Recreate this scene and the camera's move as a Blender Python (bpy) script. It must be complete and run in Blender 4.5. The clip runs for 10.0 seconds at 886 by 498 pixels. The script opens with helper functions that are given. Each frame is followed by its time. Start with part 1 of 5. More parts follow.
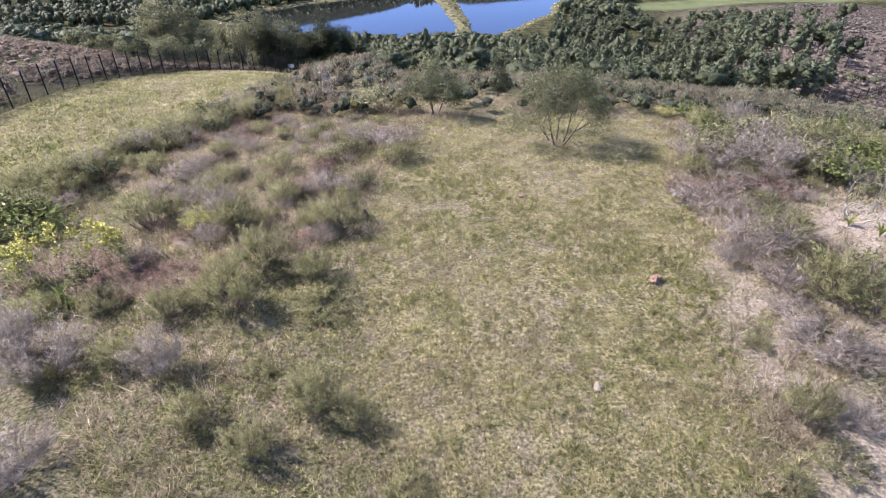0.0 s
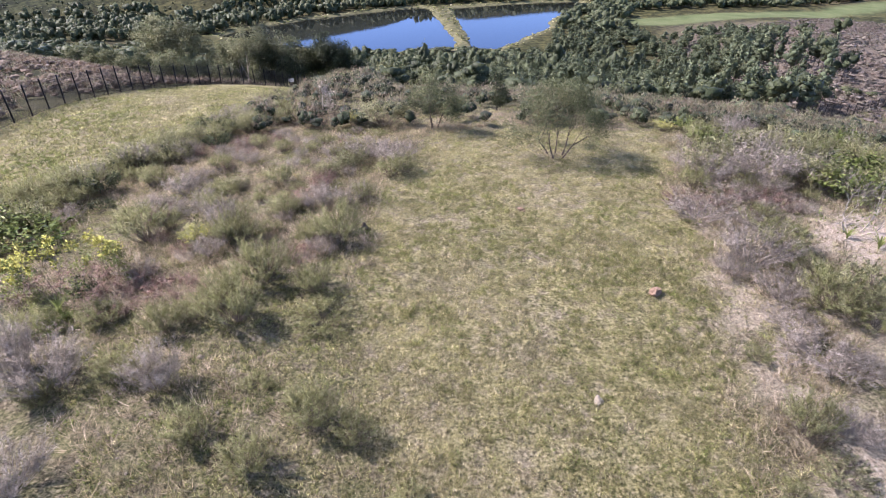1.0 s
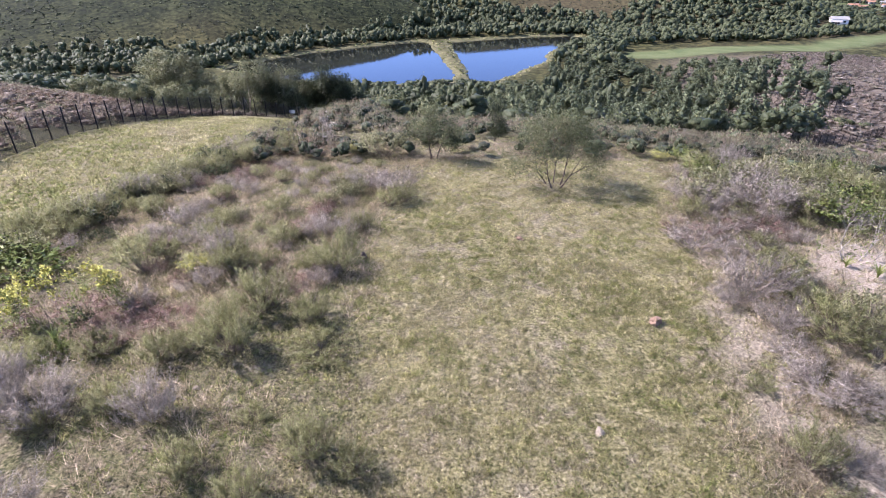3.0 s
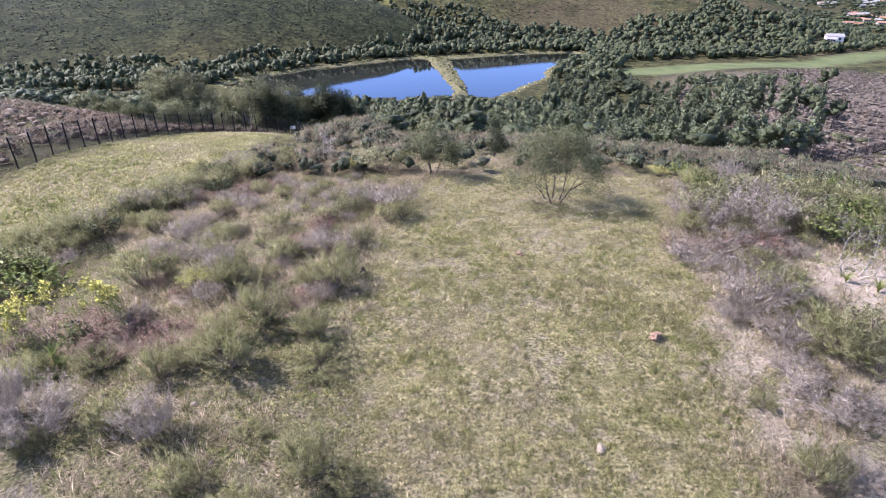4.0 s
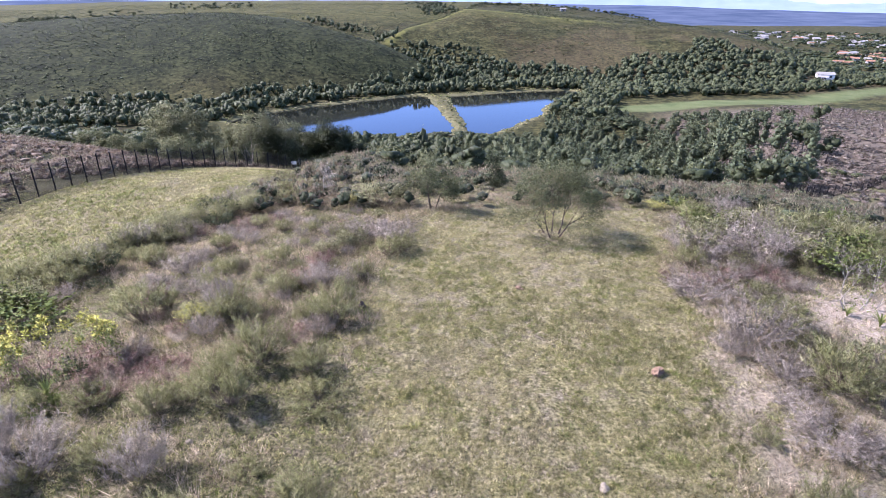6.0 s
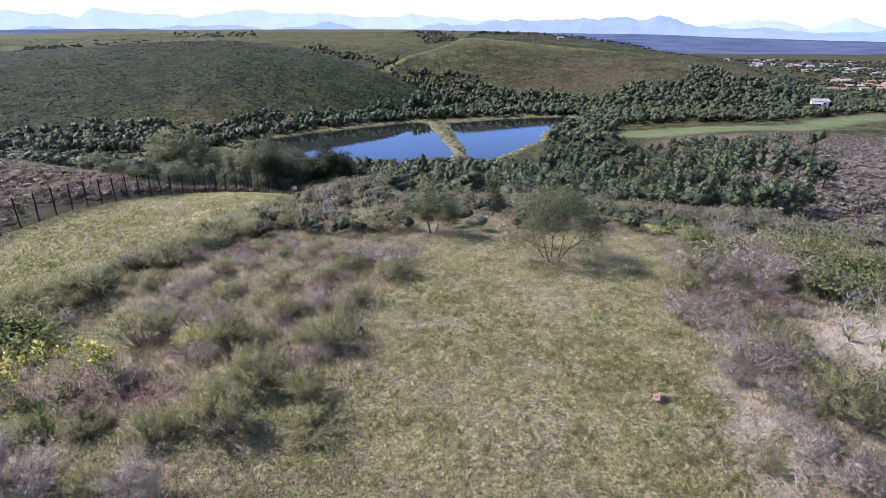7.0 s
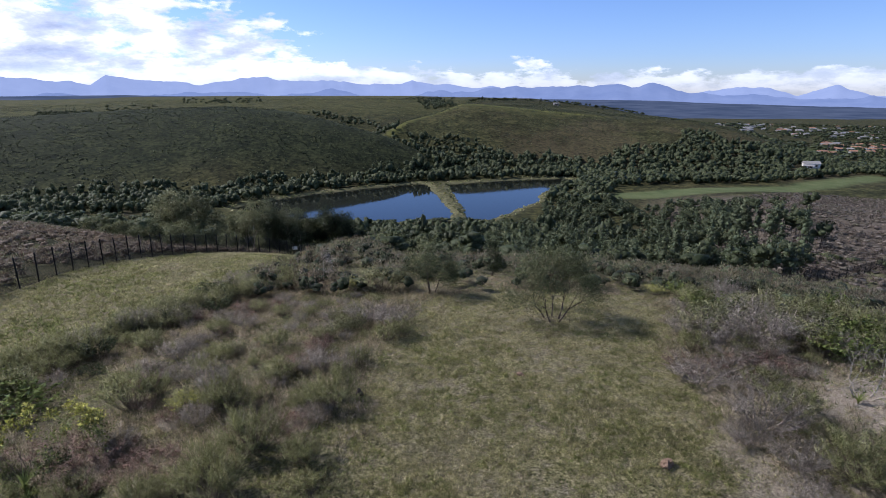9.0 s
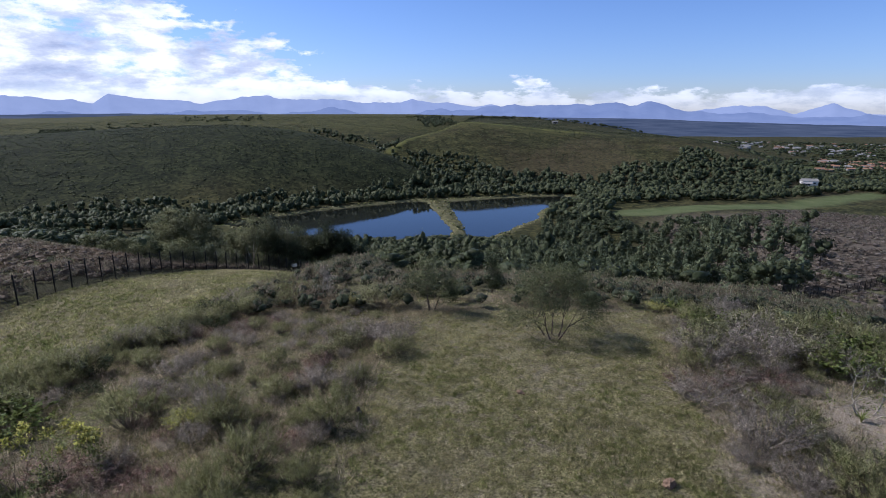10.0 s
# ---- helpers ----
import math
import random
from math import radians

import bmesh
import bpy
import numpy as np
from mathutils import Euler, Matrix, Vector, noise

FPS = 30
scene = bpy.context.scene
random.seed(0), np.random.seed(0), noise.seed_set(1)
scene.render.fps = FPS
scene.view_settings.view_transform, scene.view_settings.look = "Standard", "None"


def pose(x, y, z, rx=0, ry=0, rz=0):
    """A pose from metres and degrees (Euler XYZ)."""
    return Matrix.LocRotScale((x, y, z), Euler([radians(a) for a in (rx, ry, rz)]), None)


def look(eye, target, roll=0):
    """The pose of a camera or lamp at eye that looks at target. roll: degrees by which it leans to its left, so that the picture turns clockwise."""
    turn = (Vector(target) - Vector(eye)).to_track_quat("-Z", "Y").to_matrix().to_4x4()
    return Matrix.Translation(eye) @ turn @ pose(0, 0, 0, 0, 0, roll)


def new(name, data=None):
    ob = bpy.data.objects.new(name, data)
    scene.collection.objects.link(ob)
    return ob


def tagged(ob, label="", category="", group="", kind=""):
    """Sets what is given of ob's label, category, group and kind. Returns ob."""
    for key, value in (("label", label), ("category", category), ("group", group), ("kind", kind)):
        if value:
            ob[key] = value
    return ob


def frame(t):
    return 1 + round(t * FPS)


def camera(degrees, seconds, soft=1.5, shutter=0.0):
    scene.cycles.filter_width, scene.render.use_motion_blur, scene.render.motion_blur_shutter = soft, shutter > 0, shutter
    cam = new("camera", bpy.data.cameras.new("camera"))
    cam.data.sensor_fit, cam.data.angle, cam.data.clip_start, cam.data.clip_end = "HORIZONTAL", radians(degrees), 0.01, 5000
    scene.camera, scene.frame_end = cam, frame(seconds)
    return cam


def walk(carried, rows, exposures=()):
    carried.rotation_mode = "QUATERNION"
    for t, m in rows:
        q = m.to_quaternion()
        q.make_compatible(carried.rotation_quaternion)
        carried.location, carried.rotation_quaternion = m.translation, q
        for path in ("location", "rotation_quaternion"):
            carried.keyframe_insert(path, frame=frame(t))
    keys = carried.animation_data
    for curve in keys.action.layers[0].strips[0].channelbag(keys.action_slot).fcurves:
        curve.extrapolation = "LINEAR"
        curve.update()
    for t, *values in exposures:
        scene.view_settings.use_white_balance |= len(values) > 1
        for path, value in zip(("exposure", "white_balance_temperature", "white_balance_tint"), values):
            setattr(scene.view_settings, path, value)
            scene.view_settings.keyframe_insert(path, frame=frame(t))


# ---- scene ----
# ---- camera ----
EYE = (0.0, 0.0, 9.0)
cam = camera(76.82, 10.0, soft=0.75)
TILT = [(0.0, -33.59, 0.0), (0.5, -32.87, -0.03), (1.0, -32.26, -0.09), (1.5, -31.52, -0.12), (2.0, -30.78, -0.15),
        (2.5, -30.02, -0.18), (4.0, -27.73, -0.24), (4.5, -26.95, -0.25), (5.0, -26.16, -0.26), (5.5, -25.31, -0.28),
        (7.0, -21.70, -0.36), (7.5, -20.42, -0.37), (8.0, -18.77, -0.37), (8.5, -17.01, -0.37), (9.0, -15.57, -0.38),
        (9.5, -14.38, -0.40), (10.0, -13.81, -0.42)]
walk(cam, [(t, pose(*EYE, 90 + p, 0, y)) for t, p, y in TILT],
     exposures=[(0.0, 1.19, 5980, 28), (2.5, 1.24, 5900, 29), (5.5, 1.3, 5700, 30), (7.0, 0.84, 5700, 25), (7.5, 0.57, 5750, 23), (8.5, 0.02, 5800, 18), (10.0, -0.35, 5700, 17)])

# ---- world, sun ----
SUN_AZ, SUN_EL = radians(-70), radians(42)
world = bpy.data.worlds.new("sky")
scene.world = world
world.use_nodes = True
wt = world.node_tree
wt.nodes.clear()


class Nodes:
    """Short hand for building a node tree."""

    def __init__(self, tree):
        self.tree = tree

    def add(self, kind, inputs=(), **props):
        n = self.tree.nodes.new(kind)
        for k, v in props.items():
            setattr(n, k, v)
        for k, v in dict(inputs).items():
            self.put(n.inputs[k], v)
        return n

    def put(self, socket, v):
        if isinstance(v, bpy.types.Node):
            v = v.outputs[0]
        if isinstance(v, bpy.types.NodeSocket):
            self.tree.links.new(v, socket)
        else:
            socket.default_value = v

    def math(self, op, a, b=0.0, c=0.0, clamp=False):
        n = self.add("ShaderNodeMath", {0: a, 1: b, 2: c}, operation=op)
        n.use_clamp = clamp
        return n.outputs[0]

    def ramp(self, fac, stops, mode="LINEAR"):
        n = self.add("ShaderNodeValToRGB", {0: fac})
        e = n.color_ramp.elements
        n.color_ramp.interpolation = mode
        while len(e) < len(stops):
            e.new(0.5)
        for el, (p, c) in zip(e, stops):
            el.position = p
            el.color = (*c, 1) if len(c) == 3 else c
        return n.outputs[0]

    def grey(self, fac, stops):
        return self.ramp(fac, [(p, (v, v, v)) for p, v in stops])

    def noise(self, vec, scale, detail=4.0, rough=0.55, out=0):
        return self.add("ShaderNodeTexNoise", {"Vector": vec, "Scale": scale, "Detail": detail, "Roughness": rough}).outputs[out]

    def mix(self, fac, a, b, blend="MIX"):
        n = self.add("ShaderNodeMix", data_type="RGBA", blend_type=blend)
        self.put(n.inputs[0], fac)
        self.put(n.inputs[6], a)
        self.put(n.inputs[7], b)
        return n.outputs[2]


def rgba(c):
    return (c[0], c[1], c[2], 1.0)


w = Nodes(wt)
sky = w.add("ShaderNodeTexSky", sky_type="NISHITA")
sky.sun_disc = False
sky.sun_elevation, sky.sun_rotation = SUN_EL, SUN_AZ
sky.altitude, sky.air_density, sky.dust_density, sky.ozone_density = 150, 1.0, 0.5, 2.0
gen = w.add("ShaderNodeTexCoord").outputs["Generated"]
sep = w.add("ShaderNodeSeparateXYZ", {0: gen})
az = w.math("ARCTAN2", sep.outputs[0], sep.outputs[1])
el = w.math("ARCSINE", sep.outputs[2])
# cumulus bank: tall over the left of the range, a low row along the rest of the skyline
top = w.grey(w.math("MULTIPLY_ADD", az, 0.5, 0.5), [(0.0, 0.27), (0.20, 0.27), (0.33, 0.20), (0.38, 0.125), (0.43, 0.075), (0.5, 0.055), (0.85, 0.045), (1.0, 0.045)])
pos = w.add("ShaderNodeCombineXYZ", {0: w.math("MULTIPLY", az, 5.0), 1: w.math("MULTIPLY", el, 13.0), 2: 3.7})
puff = w.noise(pos, 1.9, 8.0, 0.62)
fine = w.noise(pos, 7.0, 5.0, 0.6)
rel = w.math("DIVIDE", el, top)
cover = w.math("ADD", w.math("MULTIPLY_ADD", rel, -0.62, 0.17), w.math("ADD", w.math("MULTIPLY", puff, 1.55), w.math("MULTIPLY", fine, 0.2)))
dens = w.grey(cover, [(0.0, 0), (0.62, 0), (0.72, 0.8), (0.85, 1)])
dens = w.math("MULTIPLY", dens, w.grey(w.math("MULTIPLY", el, 10.0), [(0.0, 0.25), (0.25, 0.6), (0.45, 1)]))
body = w.ramp(w.noise(w.add("ShaderNodeVectorMath", {0: pos, 1: (0.16, -0.12, 0)}, operation="ADD").outputs[0], 2.6, 6.0, 0.6),
              [(0.3, (13.0, 13.0, 13.0)), (0.46, (11.0, 11.2, 11.6)), (0.56, (7.2, 7.8, 9.0)), (0.72, (4.6, 5.3, 7.0))])
tint = w.mix(1.0, sky.outputs[0], w.ramp(w.math("MULTIPLY", el, 2.0), [(0.0, (1.0, 1.05, 1.30)), (0.12, (0.85, 1.0, 1.38)), (0.5, (0.78, 0.93, 1.25)), (0.8, (1.05, 1.0, 0.92)), (1.0, (1.12, 1.0, 0.84))]), "MULTIPLY")
bg = w.add("ShaderNodeBackground", {0: w.mix(dens, tint, body), 1: 0.125})
wt.links.new(bg.outputs[0], w.add("ShaderNodeOutputWorld").inputs[0])

sun = new("sun", bpy.data.lights.new("sun", "SUN"))
sun.data.energy, sun.data.angle, sun.data.color = 5.0, radians(0.55), (1.0, 0.93, 0.82)
to_sun = Vector((math.sin(SUN_AZ) * math.cos(SUN_EL), math.cos(SUN_AZ) * math.cos(SUN_EL), math.sin(SUN_EL)))
sun.matrix_world = look(to_sun * 50, (0, 0, 0))

# ---- lie of the land ----
WATER = -45.0


def step(a, b, x):
    t = np.clip((x - a) / (b - a), 0, 1)
    return t * t * (3 - 2 * t)


def wave(x, y, s, k=0):
    """Cheap smooth unevenness of wavelength about s, between -1 and 1."""
    q = 6.283 / s
    return (np.sin(q * (x * 0.8 + y * 0.6) + 1.3 + k) + np.sin(q * 1.37 * (y * 0.9 - x * 0.5) + 4.1 + 2 * k)
            + np.sin(q * 0.71 * (x * 1.1 + y * 0.2) + 0.6 - k) + np.sin(q * 1.9 * (x * 0.4 - y) + 2.2 * k)) / 4


def fuzz(x, y, s, k=0):
    """Random patches about s across, between 0 and 1."""
    x, y = np.asarray(x, float) / s, np.asarray(y, float) / s
    table = np.random.default_rng(900 + k).random((64, 64))
    i, j = np.floor(x).astype(int), np.floor(y).astype(int)
    u, v = x - i, y - j
    u, v = u * u * (3 - 2 * u), v * v * (3 - 2 * v)
    a, b = table[i % 64, j % 64], table[(i + 1) % 64, j % 64]
    c, d = table[i % 64, (j + 1) % 64], table[(i + 1) % 64, (j + 1) % 64]
    return (a * (1 - u) + b * u) * (1 - v) + (c * (1 - u) + d * u) * v


def poly_dist(x, y, pts):
    """Signed distance to a closed outline, negative inside."""
    p = np.array(pts, float)
    best, inside = np.full(x.shape, 1e9), np.zeros(x.shape, bool)
    for a, b in zip(p, np.roll(p, -1, 0)):
        ex, ey = b - a
        wx, wy = x - a[0], y - a[1]
        t = np.clip((wx * ex + wy * ey) / (ex * ex + ey * ey), 0, 1)
        best = np.minimum(best, np.hypot(wx - t * ex, wy - t * ey))
        with np.errstate(divide="ignore", invalid="ignore"):
            cut = ((a[1] > y) != (b[1] > y)) & (x < ex * (y - a[1]) / (ey + (ey == 0) * 1e-9) + a[0])
        inside ^= cut
    return np.where(inside, -best, best)


def line_dist(x, y, pts):
    """Distance to an open line and how far along it, from 0 to the number of its stretches."""
    p = np.array(pts, float)
    best, along = np.full(x.shape, 1e9), np.zeros(x.shape)
    for i, (a, b) in enumerate(zip(p[:-1], p[1:])):
        ex, ey = b - a
        t = np.clip(((x - a[0]) * ex + (y - a[1]) * ey) / (ex * ex + ey * ey), 0, 1)
        d = np.hypot(x - a[0] - t * ex, y - a[1] - t * ey)
        along = np.where(d < best, i + t, along)
        best = np.minimum(best, d)
    return best, along


POND_W = [(-101, 268), (-97, 276), (-89, 286), (-78, 298.5), (-68, 309), (-56, 316), (-42, 327), (-26, 337.5), (-13, 344), (-7.7, 340), (-2.4, 308), (2, 281), (6, 255), (5, 240), (-30, 236), (-70, 246)]
POND_E = [(5, 341), (25, 350), (44, 357), (66, 364), (83, 364), (87, 352), (79, 337), (66, 323), (58, 311), (54, 300), (52, 286), (40, 268), (22, 240), (13, 240), (11.5, 273), (9.5, 291), (7, 314)]
FIELD = [(88, 290), (100, 307), (135, 318), (169, 321), (208, 332), (236, 350), (266, 366), (300, 385), (300, 366), (246, 332), (188, 300), (146, 293), (112, 287)]
SPUR = [(-160, 462), (-120, 453), (-92.5, 443), (-65, 429.5), (-39.5, 416), (-15, 403.5), (7, 390)]
GULLY = [(9, 390), (-7, 400), (-23, 412), (-35, 455), (-40, 470), (-21, 472), (-3, 463), (22.6, 442), (39, 429), (56, 418), (60, 402), (38, 392)]


def pond(x, y):
    return np.minimum(poly_dist(x, y, POND_W), poly_dist(x, y, POND_E)) + wave(x, y, 17.0) * 1.2


# the hills: bearing, distance and rise of their brows as seen from the hilltop
DOME = [(-50, 570, -1.86), (-36.7, 560, -1.86), (-28.9, 530, -1.4), (-19.8, 500, -1.16), (-14.85, 480, -1.59), (-11.8, 460, -2.28), (-8.65, 442, -3.18), (-5.41, 426, -4.11), (-2.11, 408, -5.63), (1.28, 392, -6.89)]
BROAD = [(-4.84, 480, -3.58, -3.8), (-3.16, 505, -2.69, -2.9), (0.15, 548, -1.81, -2.0), (2.34, 575, -0.98, -1.05), (3.97, 580, -1.03, -0.6), (6.69, 585, -1.23, -0.67), (12.07, 590, -1.77, -0.81), (16.25, 585, -2.09, -1.4), (19.74, 580, -2.3, -1.95),
         (22.18, 575, -2.45, -2.16), (24.57, 570, -2.7, -2.46), (27.84, 560, -3.3, -3.19), (30.6, 545, -4.25, -4.17), (32.9, 530, -5.25, -5.22), (36, 510, -6.2, -6.3)]


def foot_at(a):
    return np.interp(a, [-60, -38, -21, -10, 1, 10, 18, 32], [360, 350, 318, 345, 378, 394, 400, 470])


def dome(a, d):
    ba, bd, be = np.array(DOME).T
    brow = np.interp(a, ba, bd)
    top = 9 + brow * np.tan(np.radians(np.interp(a, ba, be)))
    u = np.clip((d - foot_at(a)) / np.maximum(brow - foot_at(a), 12), 0, 1)
    return -44.5 + (top + 44.5) * (1 - (1 - u) ** 1.7) - 0.13 * np.maximum(d - brow, 0) - 25 * step(1.3, 5, a)


def broad(a, d):
    ba, bd, be, bs = np.array(BROAD).T
    brow = np.interp(a, ba, bd)
    top = 9 + brow * np.tan(np.radians(np.interp(a, ba, be)))
    sky_ = 9 + (brow + 210) * np.tan(np.radians(np.interp(a, ba, bs)))
    base = np.interp(a, [-5, -3, 0, 1, 10, 18, 32], [440, 425, 400, 385, 394, 400, 430])
    u = np.clip((d - base) / (brow - base), 0, 1)
    z = -44.5 + (top + 44.5) * (1 - (1 - u) ** 1.45) + (sky_ - top) * step(0, 210, d - brow)
    return z - 0.16 * np.maximum(d - brow - 210, 0) - 25 * step(-4.84, -9, a)


def plateau(a, d):
    rim = np.interp(a, [-60, -36.4, -32.7, -28.7, -19.7, -4.2, 6.7, 12], [-5, -4.2, -3.4, 0.6, 3, 3, -2.3, -4.7])
    return -44.5 + (rim + 44.5) * np.interp(d, [390, 460, 560, 700, 900, 1000], [0, 0.14, 0.40, 0.72, 0.97, 1]) - 90 * step(9, 18, a)


def height(x, y):
    x, y = np.asarray(x, float), np.asarray(y, float)
    d, a = np.hypot(x, y), np.degrees(np.arctan2(x, np.maximum(y, -0.6 * np.abs(x)) + 1e-9))
    # the hilltop under the camera and its long slope to the water
    reach = np.interp(a, [-60, -38, -26, -15], [1.7, 1.6, 1.2, 1])
    reach = 1 + (reach - 1) * step(12, 45, d)
    e = np.where(y > -20, d / reach, 0)
    near = sum(np.interp(e + o, [0, 20, 27, 35, 45, 62, 100, 150, 200, 225], [0, 0, -0.45, -2.1, -5.0, -10.2, -23.8, -36.2, -43.8, -44.2]) for o in (-4, -2, 0, 2, 4)) / 5
    left = sum(np.interp(e + o, [0, 20, 30, 45, 62, 100, 150, 200, 225], [0, 0, -0.8, -3.4, -7.6, -21, -34, -43.3, -44.2]) for o in (-4, -2, 0, 2, 4)) / 5
    left -= 0.085 * np.clip(-6 - x, 0, 30) * (1 - step(60, 150, d))
    near = near + (left - near) * step(-3, -9, a)
    right = sum(np.interp(d + o, [0, 20, 27, 35, 45, 62, 100, 120, 200, 300, 370], [0, 0, -0.45, -2.1, -4.9, -9.5, -19.2, -21, -25, -37, -44.4]) for o in (-4, -2, 0, 2, 4)) / 5
    right = np.where(y > -20, right, 0)
    near = near + (right - near) * step(19, 34, a)
    # the floor of the valley, falling to the right
    floor = -44.2 - 33 * step(16, 33, a) * step(360, 950, d)
    # the hills across the water: a domed one, a broad one, and the plateau behind both
    foot = foot_at(a)
    hill = np.maximum(np.maximum(dome(a, d), broad(a, d)), np.maximum(plateau(a, d), floor))
    hill = hill + step(400, 520, d) * wave(x, y, 120.0, 1) * 0.6
    far = np.where(y > 0, step(1450, 1900, d), 0)
    z = np.where(d < 0.5 * (225 * reach + foot) + 90 * step(20, 34, a), near, hill)
    z = z * (1 - far) + far * -79
    z = np.where((d > 150) & (d < 900), np.maximum(z, np.minimum(near, floor)), z)
    # unevenness
    z = z + wave(x, y, 7.0) * 0.07 * step(2, 10, d) + wave(x, y, 31.0, 2) * 0.5 * step(60, 140, d) * (1 - step(215, 235, d)) + 0.03 * wave(x, y, 1.9, 3)
    band = (d > 215) & (d < 420) & (np.abs(a) < 30)
    p = np.where(band, pond(np.where(band, x, 0), np.where(band, y, 0)), 99)
    bank = WATER + np.interp(p, [-9, -2, 0, 1.5, 4, 12], [-3, -1, 0, 0.7, 0.9, 0.8])
    return np.where(p < 12, bank + (z - bank) * step(4, 12, p), z)

TURF = [(-1.0, 3.0), (-0.9, 5.7), (-2.0, 9.8), (-2.2, 12.4), (-2.4, 15.6), (-2.2, 18.5), (-0.4, 24.7), (2.0, 25.5), (10.8, 26.4), (9.1, 20.8), (8.4, 18.1), (7.8, 13.8), (7.0, 10.6), (6.2, 8.1), (5.2, 3.0)]
LEA = [(-27, 16), (-17.6, 18.6), (-15.2, 21), (-13.6, 26), (-11.6, 30.6), (-11.7, 38), (-9.5, 60), (-17, 61), (-22.5, 47), (-24.2, 30)]
FENCE = [(-25.6, 18), (-24.6, 30), (-23.8, 40), (-23.2, 47), (-21.0, 54.5), (-17.8, 60.5), (-14.6, 70), (-12.2, 80)]


def turf_at(x, y):
    return step(0.5, -0.5, poly_dist(x, y, TURF) + wave(x, y, 2.3) * 0.5)


def lea_at(x, y):
    return step(0.8, -0.8, poly_dist(x, y, LEA) + wave(x, y, 3.1) * 0.7)


def sandy_at(x, y):
    """Bare pale soil beside the turf, round the dead tree and on the tracks."""
    side = 0.62 * step(0.38, 0.6, 0.6 * fuzz(x, y, 1.3, 40) + 0.4 * fuzz(x, y, 0.5, 41)) * step(6.0, 7.6, x) * step(19, 15, y)
    return np.clip(side + step(2.1, 0.4, np.hypot((x - 13.4) / 1.6, (y - 14.7) / 1.2) + 0.5 * wave(x, y, 2.0)) + 0.8 * step(0.9, 0.3, line_dist(x, y, [(-22.6, 34), (-22.3, 40), (-22.2, 45)])[0] + 0.3 * wave(x, y, 1.7))
                   + step(9, 5, np.hypot(x - 78, y - 84) + 2 * wave(x, y, 9)), 0, 1)


def field_at(x, y):
    """The mown field on the valley floor."""
    return step(3, -3, poly_dist(x, y, FIELD) + wave(x, y, 40) * 3)


# ---- materials ----
def material(name, rough=0.8, spec=0.3):
    m = bpy.data.materials.new(name)
    m.use_nodes = True
    n = Nodes(m.node_tree)
    b = m.node_tree.nodes["Principled BSDF"]
    b.inputs["Roughness"].default_value = rough
    b.inputs["Specular IOR Level"].default_value = spec
    return m, n, b


def plain(name, col, rough=0.7, var=0.25, scale=6.0, metal=0.0, bump=0.2):
    """A surface of one colour with grain and blotches."""
    m, n, b = material(name, rough)
    pos = n.add("ShaderNodeTexCoord").outputs["Object"]
    f = n.math("ADD", n.math("MULTIPLY", n.noise(pos, scale, 6), 0.6), n.math("MULTIPLY", n.noise(pos, scale * 9, 3), 0.4))
    lo, hi = [c * (1 - var) for c in col], [min(1, c * (1 + var)) for c in col]
    n.put(b.inputs["Base Color"], n.ramp(f, [(0.3, lo), (0.7, hi)]))
    b.inputs["Metallic"].default_value = metal
    n.put(b.inputs["Normal"], n.add("ShaderNodeBump", {"Height": f, "Strength": bump, "Distance": 0.02}))
    return m


def foliage(name, stops, rough=0.6, glow=0.25, island=0.25, mottle=3.0):
    """Leaves: the colour comes from the plant's own tint, with some difference from leaf to leaf."""
    m, n, b = material(name, rough, 0.25)
    t = n.add("ShaderNodeAttribute", attribute_name="tint").outputs["Fac"]
    col = n.ramp(t, stops)
    k = n.add("ShaderNodeNewGeometry").outputs["Random Per Island"]
    col = n.mix(1.0, col, n.ramp(k, [(0, (1 - island,) * 3), (1, (1 + island,) * 3)]), "MULTIPLY")
    pos = n.add("ShaderNodeNewGeometry").outputs["Position"]
    mott = n.grey(n.noise(pos, mottle, 3, 0.7), [(0.3, 0.68), (0.5, 1.02), (0.7, 1.3)])
    patch = n.grey(n.noise(pos, mottle * 0.22, 3, 0.7), [(0.3, 0.70), (0.5, 1.02), (0.7, 1.35)])
    col = n.mix(1.0, n.mix(1.0, col, mott, "MULTIPLY"), patch, "MULTIPLY")
    n.put(b.inputs["Base Color"], col)
    tr = n.add("ShaderNodeBsdfTranslucent", {0: col})
    mixer = n.add("ShaderNodeMixShader", {0: glow, 1: b.outputs[0], 2: tr.outputs[0]})
    n.put(m.node_tree.nodes["Material Output"].inputs[0], mixer)
    return m


